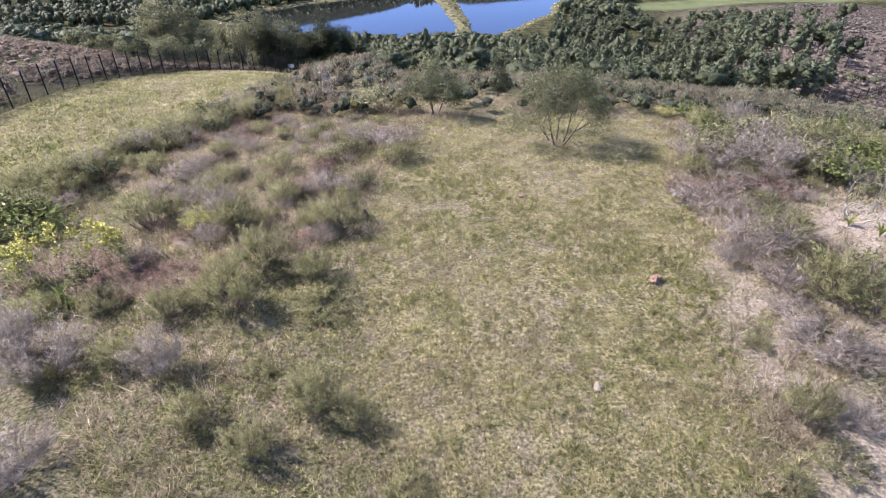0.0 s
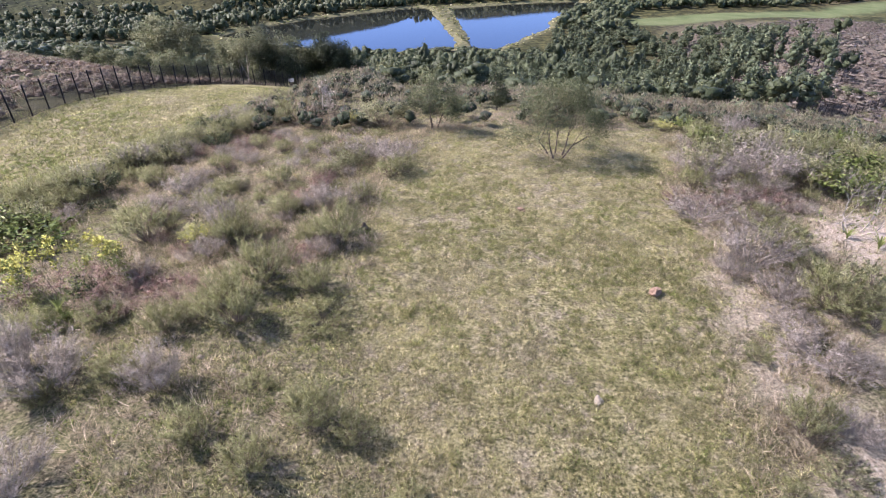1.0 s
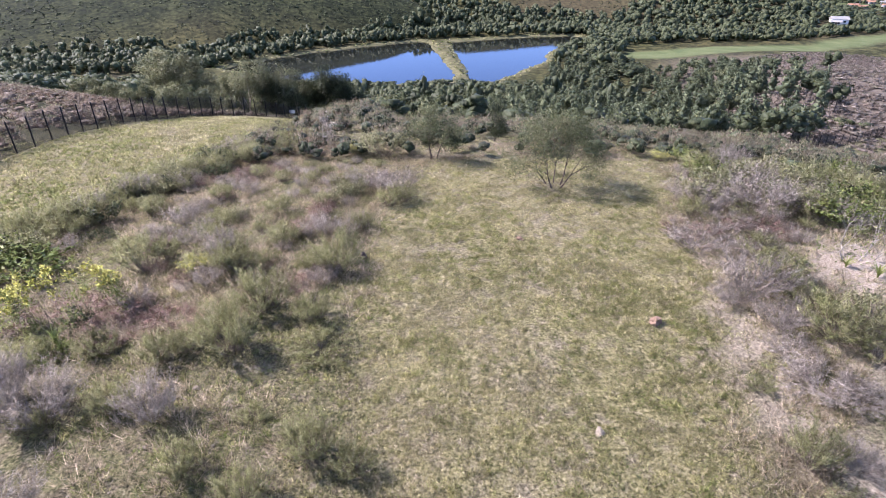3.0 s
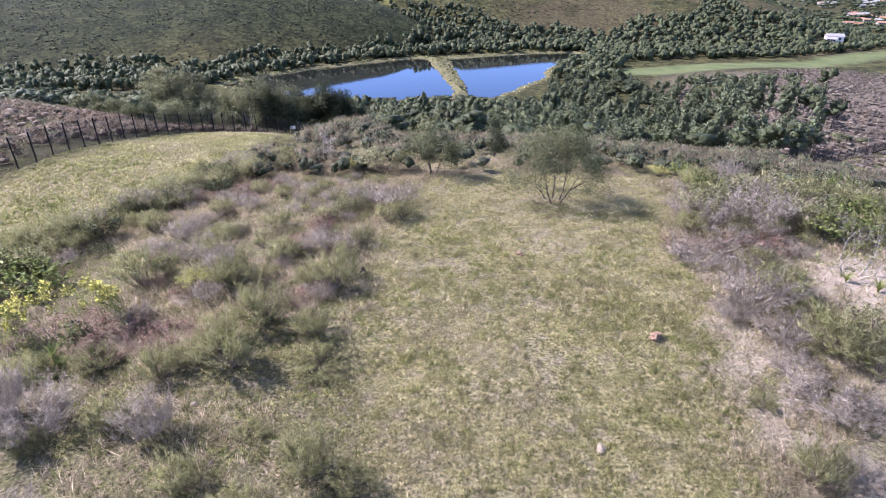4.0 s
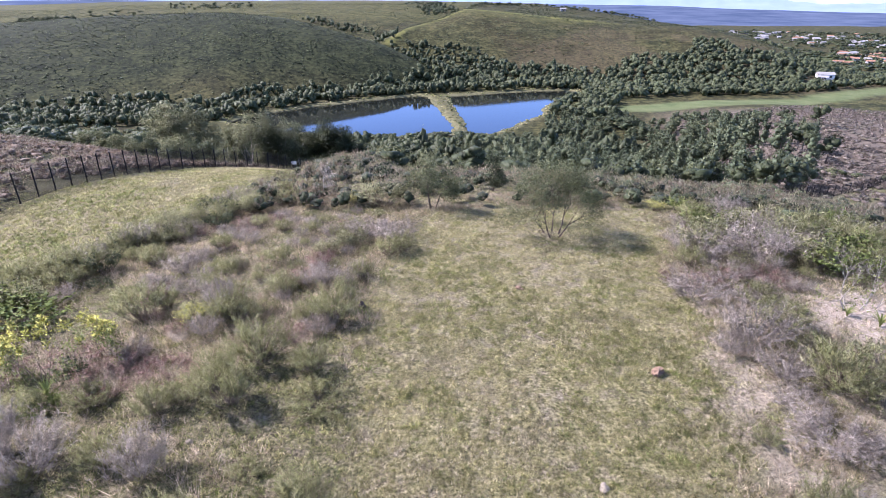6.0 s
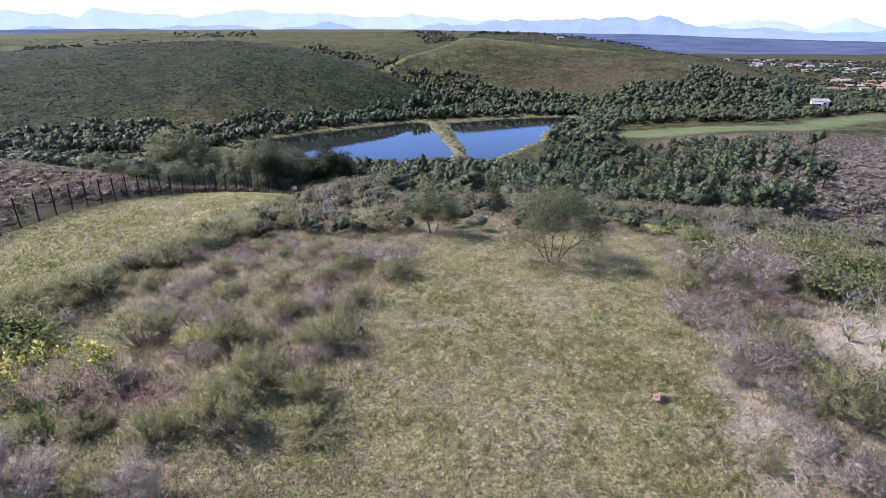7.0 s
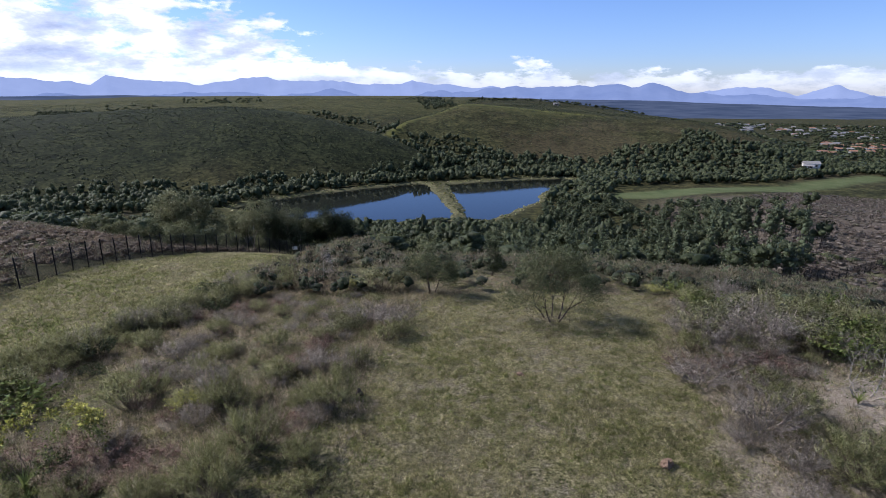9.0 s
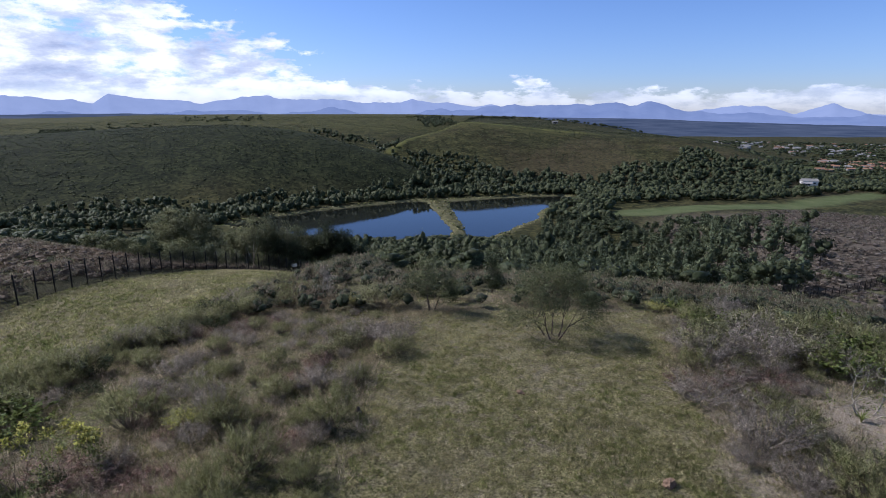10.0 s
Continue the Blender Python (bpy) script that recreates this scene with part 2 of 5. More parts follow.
def ground_material():
    m, n, b = material("ground", 0.95, 0.1)
    pos = n.add("ShaderNodeNewGeometry").outputs["Position"]

    def attr(k):
        return n.add("ShaderNodeAttribute", attribute_name=k).outputs["Fac"]
    big, mid, fine = n.noise(pos, 0.35, 4), n.noise(pos, 2.2, 6, 0.62), n.noise(pos, 21.0, 5, 0.65)
    mat_ = n.noise(pos, 13.0, 8, 0.8)
    soil = n.ramp(mat_, [(0.36, (0.07, 0.056, 0.040)), (0.47, (0.21, 0.172, 0.125)), (0.56, (0.39, 0.33, 0.25)), (0.66, (0.57, 0.495, 0.39))])
    thatch = n.ramp(mat_, [(0.38, (0.030, 0.026, 0.017)), (0.47, (0.115, 0.098, 0.062)), (0.55, (0.23, 0.195, 0.13)), (0.66, (0.44, 0.38, 0.275))])
    olive = n.ramp(mat_, [(0.38, (0.028, 0.030, 0.014)), (0.47, (0.10, 0.102, 0.048)), (0.55, (0.20, 0.185, 0.095)), (0.66, (0.40, 0.35, 0.22))])
    rough_land = n.mix(n.grey(mid, [(0.40, 0), (0.56, 1)]), thatch, olive)
    rough_land = n.mix(n.grey(n.math("ADD", n.math("MULTIPLY", big, 0.5), n.math("MULTIPLY", mid, 0.5)), [(0.55, 0), (0.63, 0.8)]), rough_land, soil)
    rough_land = n.mix(attr("sandy"), rough_land, n.ramp(mat_, [(0.38, (0.20, 0.16, 0.12)), (0.5, (0.42, 0.35, 0.275)), (0.65, (0.60, 0.525, 0.43))]))
    moss = n.ramp(mat_, [(0.38, (0.034, 0.038, 0.014)), (0.47, (0.165, 0.152, 0.066)), (0.55, (0.31, 0.275, 0.135)), (0.66, (0.48, 0.42, 0.25))])
    sward = n.mix(n.grey(n.math("ADD", n.math("MULTIPLY", mid, 0.7), n.math("MULTIPLY", big, 0.3)), [(0.38, 0.15), (0.54, 0.9)]), n.mix(0.55, soil, thatch), moss)
    near = n.mix(attr("turf"), rough_land, sward)
    # far hillsides under low heath
    h1, h2, h3 = n.noise(pos, 0.012, 5, 0.6), n.noise(pos, 0.09, 6, 0.65), n.noise(pos, 0.42, 3, 0.6)
    heath = n.ramp(n.math("ADD", n.math("MULTIPLY", h2, 0.5), n.math("MULTIPLY", h3, 0.5)),
                   [(0.40, (0.014, 0.017, 0.007)), (0.5, (0.044, 0.046, 0.018)), (0.60, (0.098, 0.092, 0.037))])
    heath = n.mix(n.grey(h1, [(0.45, 0), (0.7, 0.55)]), heath, n.ramp(h3, [(0.3, (0.028, 0.022, 0.012)), (0.7, (0.07, 0.056, 0.028))]))
    # yellow-green of the crests, which also paints their sunlit edges
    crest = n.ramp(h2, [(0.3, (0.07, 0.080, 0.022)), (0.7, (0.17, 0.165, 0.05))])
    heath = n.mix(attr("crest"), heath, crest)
    # darker heath on the domed hill: cloud shade put into the colour
    heath = n.mix(n.math("MULTIPLY", attr("cloud_shade"), 0.9), heath, n.ramp(n.math("ADD", n.math("MULTIPLY", h3, 0.6), n.math("MULTIPLY", h2, 0.4)), [(0.40, (0.006, 0.010, 0.005)), (0.5, (0.020, 0.027, 0.012)), (0.60, (0.046, 0.054, 0.023))]))
    heath = n.mix(n.math("MULTIPLY", attr("umber"), 0.5), heath, n.ramp(h3, [(0.3, (0.05, 0.040, 0.024)), (0.7, (0.12, 0.095, 0.055))]))
    heath = n.mix(attr("dry"), heath, n.ramp(h3, [(0.3, (0.095, 0.078, 0.062)), (0.7, (0.16, 0.134, 0.106))]))
    col = n.mix(n.math("MULTIPLY", attr("far"), n.math("SUBTRACT", 1.0, attr("sandy"))), near, heath)
    green = n.ramp(h2, [(0.3, (0.075, 0.102, 0.040)), (0.7, (0.14, 0.158, 0.072))])
    col = n.mix(attr("field"), col, green)
    bank = n.ramp(h3, [(0.3, (0.075, 0.078, 0.035)), (0.7, (0.21, 0.195, 0.11))])
    col = n.mix(attr("bank"), col, bank)
    n.put(b.inputs["Base Color"], col)
    hgt = n.math("ADD", n.math("MULTIPLY", mid, 1.0), n.math("MULTIPLY", mat_, 0.9))
    n.put(b.inputs["Normal"], n.add("ShaderNodeBump", {"Height": hgt, "Strength": 0.9, "Distance": 0.09}))
    return m


def haze_glow_material(name, lo, hi, glow):
    """Far ranges, the blue haze of deep air put into colour and emission."""
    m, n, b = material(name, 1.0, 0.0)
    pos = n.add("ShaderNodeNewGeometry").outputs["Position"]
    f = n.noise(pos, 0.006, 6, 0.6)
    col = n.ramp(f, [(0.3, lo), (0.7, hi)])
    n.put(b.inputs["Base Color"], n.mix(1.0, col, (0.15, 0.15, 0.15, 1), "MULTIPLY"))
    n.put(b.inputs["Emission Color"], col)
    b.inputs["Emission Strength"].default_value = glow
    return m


def water_material():
    m, n, b = material("water", 0.035, 0.36)
    pos = n.add("ShaderNodeNewGeometry").outputs["Position"]
    b.inputs["Base Color"].default_value = (0.012, 0.014, 0.012, 1)
    b.inputs["IOR"].default_value = 1.33
    n.put(b.inputs["Normal"], n.add("ShaderNodeBump", {"Height": n.noise(pos, 0.5, 3), "Strength": 0.04, "Distance": 0.15}))
    return m


GROUND = ground_material()
WATER_MAT = water_material()
GRASS = foliage("grass", [(0.0, (0.15, 0.20, 0.048)), (0.3, (0.33, 0.325, 0.125)), (0.6, (0.50, 0.455, 0.255)), (1.0, (0.69, 0.605, 0.455))], 0.6, 0.3, 0.55)
STRAW = foliage("straw", [(0.0, (0.26, 0.225, 0.12)), (0.5, (0.44, 0.36, 0.25)), (1.0, (0.62, 0.52, 0.42))], 0.65, 0.3, 0.3)
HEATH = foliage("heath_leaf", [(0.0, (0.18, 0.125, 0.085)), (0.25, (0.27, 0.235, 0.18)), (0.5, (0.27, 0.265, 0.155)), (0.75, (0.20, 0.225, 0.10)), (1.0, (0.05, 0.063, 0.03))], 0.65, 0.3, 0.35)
BUSH = foliage("hillside_leaf", [(0.0, (0.17, 0.135, 0.11)), (0.3, (0.21, 0.178, 0.145)), (0.6, (0.19, 0.175, 0.12)), (1.0, (0.11, 0.12, 0.065))], 0.65, 0.25, 0.35)
SHRUB_G = foliage("grey_green_leaf", [(0.0, (0.185, 0.205, 0.075)), (0.5, (0.29, 0.295, 0.135)), (1.0, (0.41, 0.39, 0.23))], 0.6, 0.4)
SHRUB_D = foliage("dry_grey_leaf", [(0.0, (0.24, 0.208, 0.175)), (0.5, (0.365, 0.322, 0.275)), (1.0, (0.52, 0.465, 0.405))], 0.8, 0.3)
SHRUB_B = foliage("broad_green_leaf", [(0.0, (0.10, 0.14, 0.04)), (0.5, (0.19, 0.235, 0.07)), (1.0, (0.30, 0.33, 0.11))], 0.55, 0.4)
SHRUB_R = foliage("russet_leaf", [(0.0, (0.22, 0.105, 0.08)), (0.5, (0.30, 0.20, 0.165)), (1.0, (0.40, 0.30, 0.25))], 0.8, 0.1)
YELLOW = foliage("yellow_flower", [(0.0, (0.42, 0.42, 0.09)), (1.0, (0.66, 0.62, 0.19))], 0.6, 0.3)
TREE_LEAF = foliage("tree_leaf", [(0.0, (0.034, 0.048, 0.024)), (0.4, (0.072, 0.088, 0.041)), (0.7, (0.135, 0.152, 0.070)), (1.0, (0.22, 0.23, 0.125))], 0.6, 0.3, 0.3)
PINE_LEAF = foliage("pine_needles", [(0.0, (0.080, 0.104, 0.056)), (1.0, (0.165, 0.19, 0.105))], 0.6, 0.25, 0.3)
OLIVE_LEAF = foliage("olive_leaf", [(0.0, (0.22, 0.23, 0.105)), (1.0, (0.39, 0.38, 0.215))], 0.55, 0.35, 0.35)
BARK = plain("bark", (0.115, 0.09, 0.07), 0.9, 0.4, 9, bump=0.6)
PALE_BARK = plain("pale_bark", (0.42, 0.37, 0.31), 0.85, 0.3, 9, bump=0.5)
TWIG = plain("twig", (0.17, 0.135, 0.105), 0.9, 0.3, 12)
GREY_TWIG = plain("grey_twig", (0.30, 0.255, 0.225), 0.9, 0.3, 12)
STEEL = plain("black_fence_paint", (0.016, 0.016, 0.018), 0.45, 0.3, 20, 0.3, 0.05)
STONE = plain("pale_stone", (0.23, 0.195, 0.145), 0.95, 0.3, 9, bump=0.8)
CLAY = plain("red_clay", (0.21, 0.138, 0.095), 0.95, 0.35, 14, bump=0.9)
CREAM = plain("cream_plaster", (0.30, 0.29, 0.28), 0.8, 0.2, 0.2)
WHITE = plain("white_plaster", (0.78, 0.77, 0.74), 0.7, 0.06, 1.5)
ROOF = plain("roof_sheet", (0.30, 0.29, 0.29), 0.5, 0.2, 0.8)
TILE = plain("clay_roof", (0.36, 0.20, 0.13), 0.8, 0.25, 0.9)
DARK = plain("dark_opening", (0.03, 0.033, 0.04), 0.2, 0.2, 1.0)


# ---- mesh helpers ----
def mesh_of(name, verts, faces, mat, tint=None, extra=None, smooth=False, normals=None):
    """A mesh from arrays of places and of triangles or quads."""
    verts, faces = np.asarray(verts, np.float32), np.asarray(faces, np.int32)
    me = bpy.data.meshes.new(name)
    k, nf = faces.shape[1], len(faces)
    me.vertices.add(len(verts))
    me.vertices.foreach_set("co", verts.ravel())
    me.loops.add(nf * k)
    me.loops.foreach_set("vertex_index", faces.ravel())
    me.polygons.add(nf)
    me.polygons.foreach_set("loop_start", np.arange(0, nf * k, k, dtype=np.int32))
    me.polygons.foreach_set("loop_total", np.full(nf, k, np.int32))
    if smooth:
        me.polygons.foreach_set("use_smooth", np.ones(nf, bool))
    for key, val in {**({} if tint is None else {"tint": tint}), **(extra or {})}.items():
        a = me.attributes.new(key, "FLOAT", "POINT")
        a.data.foreach_set("value", np.asarray(val, np.float32))
    me.materials.append(mat)
    me.update(calc_edges=True)
    if normals is not None:
        me.normals_split_custom_set_from_vertices(normals)
    return me


def part(name, me, parent, label=""):
    ob = new(name, me)
    ob.parent = parent
    return tagged(ob, label) if label else ob


def thing(name, m, label, category, group="", kind=""):
    ob = new(name)
    ob.empty_display_size = 0.2
    ob.matrix_basis = m
    return tagged(ob, label, category, group, kind)


def bm_mesh(name, bm, mat, smooth=False):
    me = bpy.data.meshes.new(name)
    for f in bm.faces:
        f.smooth = smooth
    bm.to_mesh(me)
    bm.free()
    me.materials.append(mat)
    return me


def box(bm, x0, x1, y0, y1, z0, z1, bevel=0.0):
    r = bmesh.ops.create_cube(bm, size=1.0, matrix=Matrix.Translation(((x0 + x1) / 2, (y0 + y1) / 2, (z0 + z1) / 2)) @ Matrix.Diagonal((x1 - x0, y1 - y0, z1 - z0, 1)))
    if bevel:
        bmesh.ops.bevel(bm, geom=list({e for v in r["verts"] for e in v.link_edges}), offset=bevel, segments=1, affect="EDGES")


def unit(v):
    return v / np.maximum(np.linalg.norm(v, axis=-1, keepdims=True), 1e-9)


def leaf_tris(rng, pos, aim, length, width):
    """One pointed leaf at each place, along aim."""
    n = len(pos)
    side = unit(np.cross(aim, rng.normal(size=(n, 3)))) * np.reshape(width, (-1, 1)) * 0.5
    a = aim * np.reshape(length, (-1, 1))
    v = np.stack([pos - side, pos + side, pos + a], 1).reshape(-1, 3)
    return v, np.arange(3 * n).reshape(-1, 3)


def cones(a, b, r):
    """Thin three-sided tapering sticks from places a to places b."""
    a, b = np.asarray(a, float), np.asarray(b, float)
    n, d = len(a), unit(np.asarray(b, float) - np.asarray(a, float))
    u = unit(np.cross(d, np.where(np.abs(d[:, 2:]) > 0.9, [[1.0, 0, 0]], [[0, 0, 1.0]])))
    w3 = np.cross(d, u)
    r = np.broadcast_to(np.asarray(r, float), (n,)).reshape(-1, 1)
    ring = [a + r * (math.cos(t) * u + math.sin(t) * w3) for t in (0, 2.094, 4.189)]
    top_ = [b + 0.35 * r * (math.cos(t) * u + math.sin(t) * w3) for t in (0, 2.094, 4.189)]
    v = np.stack(ring + top_, 1).reshape(-1, 3)
    f = np.array([[0, 1, 4], [0, 4, 3], [1, 2, 5], [1, 5, 4], [2, 0, 3], [2, 3, 5]])
    return v, (np.arange(n)[:, None, None] * 6 + f).reshape(-1, 3)


def join(*vf):
    vs, fs, o = [], [], 0
    for v, f in vf:
        vs.append(v)
        fs.append(f + o)
        o += len(v)
    return np.concatenate(vs), np.concatenate(fs)


# ---- ground ----
def build_ground():
    rs = [0.0, 1.0]
    while rs[-1] < 4850:
        r = rs[-1]
        rs.append(r + (0.3 if r < 30 else 0.013 * r if r < 110 else 2.0 if 235 < r < 380 else 0.022 * r))
    rs = np.array(rs)
    ang = np.concatenate([np.linspace(-44, 44, 231), np.linspace(44, 316, 51)[1:-1]])
    R, A = np.meshgrid(rs[1:], np.radians(ang), indexing="ij")
    x, y = (R * np.sin(A)).ravel(), (R * np.cos(A)).ravel()
    x, y = np.append(x, 0), np.append(y, 0)
    z = height(x, y)
    nr, na = R.shape
    i, j = np.meshgrid(np.arange(nr - 1), np.arange(na), indexing="ij")
    j2 = (j + 1) % na
    quads = np.stack([i * na + j, i * na + j2, (i + 1) * na + j2, (i + 1) * na + j], -1).reshape(-1, 4)[:, ::-1]
    d, a = np.hypot(x, y), np.degrees(np.arctan2(x, y))
    p = np.where((d > 200) & (d < 430), pond(x, y), 99)
    # sunlit edges of the spur and the broad hill's rim, painted as paler ground
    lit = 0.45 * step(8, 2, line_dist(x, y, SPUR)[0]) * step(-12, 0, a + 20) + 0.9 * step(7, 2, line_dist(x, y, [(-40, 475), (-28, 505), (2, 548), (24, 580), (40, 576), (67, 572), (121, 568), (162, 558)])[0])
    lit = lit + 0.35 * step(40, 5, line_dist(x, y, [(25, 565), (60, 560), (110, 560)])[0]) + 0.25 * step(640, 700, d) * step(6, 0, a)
    # mask of the domed hill, whose heath carries painted cloud shade
    left_hill = step(0, 2.5, dome(a, d) - np.maximum(broad(a, d), plateau(a, d)))
    umber = step(0.42, 0.6, 0.6 * fuzz(x, y, 45, 50) + 0.4 * fuzz(x, y, 14, 51)) * step(3, 8, a) * step(400, 415, d) * step(560, 530, d)
    extra = {"dry": step(19, 25, a) * step(60, 90, d) * step(330, 280, d), "cloud_shade": left_hill * step(330, 380, d), "umber": umber, "turf": np.maximum(turf_at(x, y), lea_at(x, y) * step(100, 70, d)), "far": step(28, 60, d) * (1 - lea_at(x, y)),
             "sandy": sandy_at(x, y),
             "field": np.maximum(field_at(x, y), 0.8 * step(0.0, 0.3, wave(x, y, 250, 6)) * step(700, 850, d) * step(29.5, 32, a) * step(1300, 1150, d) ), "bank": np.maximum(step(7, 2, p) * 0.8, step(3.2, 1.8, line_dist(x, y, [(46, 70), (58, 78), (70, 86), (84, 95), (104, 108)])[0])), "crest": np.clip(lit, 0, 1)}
    me = mesh_of("ground", np.stack([x, y, z], 1), quads, GROUND, extra=extra, smooth=True)
    # close the middle
    bm = bmesh.new()
    bm.from_mesh(me)
    bm.verts.ensure_lookup_table()
    for k in range(na):
        bm.faces.new([bm.verts[(k + 1) % na], bm.verts[k], bm.verts[len(x) - 1]]).smooth = True
    bm.to_mesh(me)
    bm.free()
    tagged(new("ground", me), "grassy hilltop falling to a wooded valley and green hills", "ground", kind="structure")


build_ground()
bm = bmesh.new()
bmesh.ops.create_grid(bm, x_segments=8, y_segments=8, size=0.5, matrix=Matrix.Translation((-3, 305, WATER)) @ Matrix.Diagonal((210, 170, 1, 1)))
tagged(new("water", bm_mesh("water", bm, WATER_MAT)), "still dark farm dam reflecting blue sky", "water", kind="structure")

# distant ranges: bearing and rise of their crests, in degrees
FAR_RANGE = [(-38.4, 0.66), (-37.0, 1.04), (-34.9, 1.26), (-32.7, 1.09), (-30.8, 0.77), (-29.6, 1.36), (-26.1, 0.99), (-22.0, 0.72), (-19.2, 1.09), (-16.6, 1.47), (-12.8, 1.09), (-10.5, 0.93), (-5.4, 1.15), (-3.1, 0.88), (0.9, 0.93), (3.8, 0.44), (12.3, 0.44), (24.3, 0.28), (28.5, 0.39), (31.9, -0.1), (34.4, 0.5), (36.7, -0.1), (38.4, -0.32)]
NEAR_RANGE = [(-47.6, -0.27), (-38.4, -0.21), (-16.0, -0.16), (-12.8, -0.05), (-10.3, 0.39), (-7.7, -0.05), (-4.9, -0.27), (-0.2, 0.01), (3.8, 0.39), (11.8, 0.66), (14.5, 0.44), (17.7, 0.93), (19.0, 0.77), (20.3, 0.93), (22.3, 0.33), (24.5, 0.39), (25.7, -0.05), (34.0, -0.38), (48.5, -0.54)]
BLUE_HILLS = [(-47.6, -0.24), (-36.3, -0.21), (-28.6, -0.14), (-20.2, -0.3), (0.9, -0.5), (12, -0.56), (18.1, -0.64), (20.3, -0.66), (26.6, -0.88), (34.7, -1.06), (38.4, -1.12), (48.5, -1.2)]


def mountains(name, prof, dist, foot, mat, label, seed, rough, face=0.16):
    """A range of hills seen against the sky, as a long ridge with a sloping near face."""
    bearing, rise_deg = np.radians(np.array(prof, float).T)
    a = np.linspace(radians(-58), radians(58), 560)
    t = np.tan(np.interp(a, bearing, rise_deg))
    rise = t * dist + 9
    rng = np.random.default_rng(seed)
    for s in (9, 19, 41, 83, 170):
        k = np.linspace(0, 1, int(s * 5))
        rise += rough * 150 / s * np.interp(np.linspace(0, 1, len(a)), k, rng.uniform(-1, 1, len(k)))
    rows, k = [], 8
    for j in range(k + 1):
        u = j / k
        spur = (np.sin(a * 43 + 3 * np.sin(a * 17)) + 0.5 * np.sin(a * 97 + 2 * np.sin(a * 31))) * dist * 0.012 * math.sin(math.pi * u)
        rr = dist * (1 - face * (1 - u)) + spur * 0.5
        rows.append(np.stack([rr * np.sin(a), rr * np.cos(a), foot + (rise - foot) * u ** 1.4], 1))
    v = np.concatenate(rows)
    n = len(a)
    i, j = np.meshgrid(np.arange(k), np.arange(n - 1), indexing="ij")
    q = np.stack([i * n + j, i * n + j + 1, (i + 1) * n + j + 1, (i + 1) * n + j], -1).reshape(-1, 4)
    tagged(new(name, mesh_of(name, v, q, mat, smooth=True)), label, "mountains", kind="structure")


mountains("backdrop_far_mountains", FAR_RANGE, 4780, -110, haze_glow_material("far_range", (0.36, 0.45, 0.72), (0.41, 0.50, 0.77), 0.9), "pale blue mountain range on the horizon", 3, 1.5)
mountains("backdrop_mountains", NEAR_RANGE, 4450, -110, haze_glow_material("near_range", (0.24, 0.32, 0.57), (0.30, 0.38, 0.63), 0.9), "blue mountain range before the far one", 5, 1.2)
mountains("backdrop_hills", BLUE_HILLS, 3650, -86, haze_glow_material("blue_hills", (0.055, 0.08, 0.14), (0.125, 0.155, 0.235), 0.9), "dark blue wooded plateau in the distance", 8, 0.12, 0.52)

# ---- grass ----
def scatter(rng, n, x0, x1, y0, y1, keep):
    """About n places in a rectangle, kept where keep(x, y) beats chance."""
    x, y = rng.uniform(x0, x1, n), rng.uniform(y0, y1, n)
    ok = rng.random(n) < keep(x, y)
    return x[ok], y[ok]


def in_view(x, y, margin=1.5):
    return (np.abs(x) < 0.86 * y + margin) & (y > 4.5)


def tufts(name, rng, x, y, blades, size, wide, lean, tint, mat, label):
    """Tufts of grass: blades leaning out of a common foot."""
    n = len(x)
    z = height(x, y)
    big = size * rng.uniform(0.55, 1.6, n)
    c = np.repeat(np.stack([x, y, z], 1), blades, 0)
    s = np.repeat(big, blades)
    th = rng.uniform(0, 6.283, n * blades)
    out = np.stack([np.cos(th), np.sin(th), np.zeros_like(th)], 1)
    foot = c + out * (s * rng.uniform(0, 0.5, len(s)))[:, None] + [0, 0, -0.01]
    aim = unit(out * (lean * rng.uniform(0.2, 1.6, len(s)))[:, None] + [0, 0, 1] + rng.normal(size=(len(s), 3)) * 0.2)
    v, f = leaf_tris(rng, foot, aim, s * rng.uniform(0.6, 1.3, len(s)), wide * rng.uniform(0.7, 1.4, len(s)))
    tt = np.repeat(np.clip(np.repeat(tint, blades) + rng.normal(size=len(s)) * 0.12, 0, 1), 3)
    nrm = np.repeat(unit(out * 0.5 + [0, 0, 1] + rng.normal(size=(len(s), 3)) * 0.75), 3, 0)
    tagged(new(name, mesh_of(name, v, f, mat, tt, normals=nrm)), label, "grass", kind="stuff")


rng = np.random.default_rng(11)


def thin(x, y):
    return np.clip(15.0 / np.hypot(x, y), 0.3, 1.0) ** 1.15


x, y = scatter(rng, 76000, -4, 12, 4.5, 27, lambda x, y: turf_at(x, y) * in_view(x, y) * thin(x, y) * (0.10 + 0.9 * step(0.30, 0.52, 0.5 * fuzz(x, y, 0.26, 1) + 0.3 * fuzz(x, y, 0.8, 70) + 0.2 * fuzz(x, y, 2.6, 2))))
tufts("turf_grass", rng, x, y, 15, 0.078, 0.0075, 1.0, np.clip(-0.02 + 0.38 * fuzz(x, y, 0.5, 3) + 0.30 * fuzz(x, y, 1.6, 71) + 0.36 * fuzz(x, y, 5.0, 4) + rng.normal(size=len(x)) * 0.17, 0, 1), GRASS, "short olive green and straw turf grass")
x, y = scatter(rng, 9000, -4, 12, 4.5, 27, lambda x, y: turf_at(x, y) * in_view(x, y) * thin(x, y) * step(0.42, 0.66, 0.5 * fuzz(x, y, 0.7, 72) + 0.5 * fuzz(x, y, 2.2, 73)))
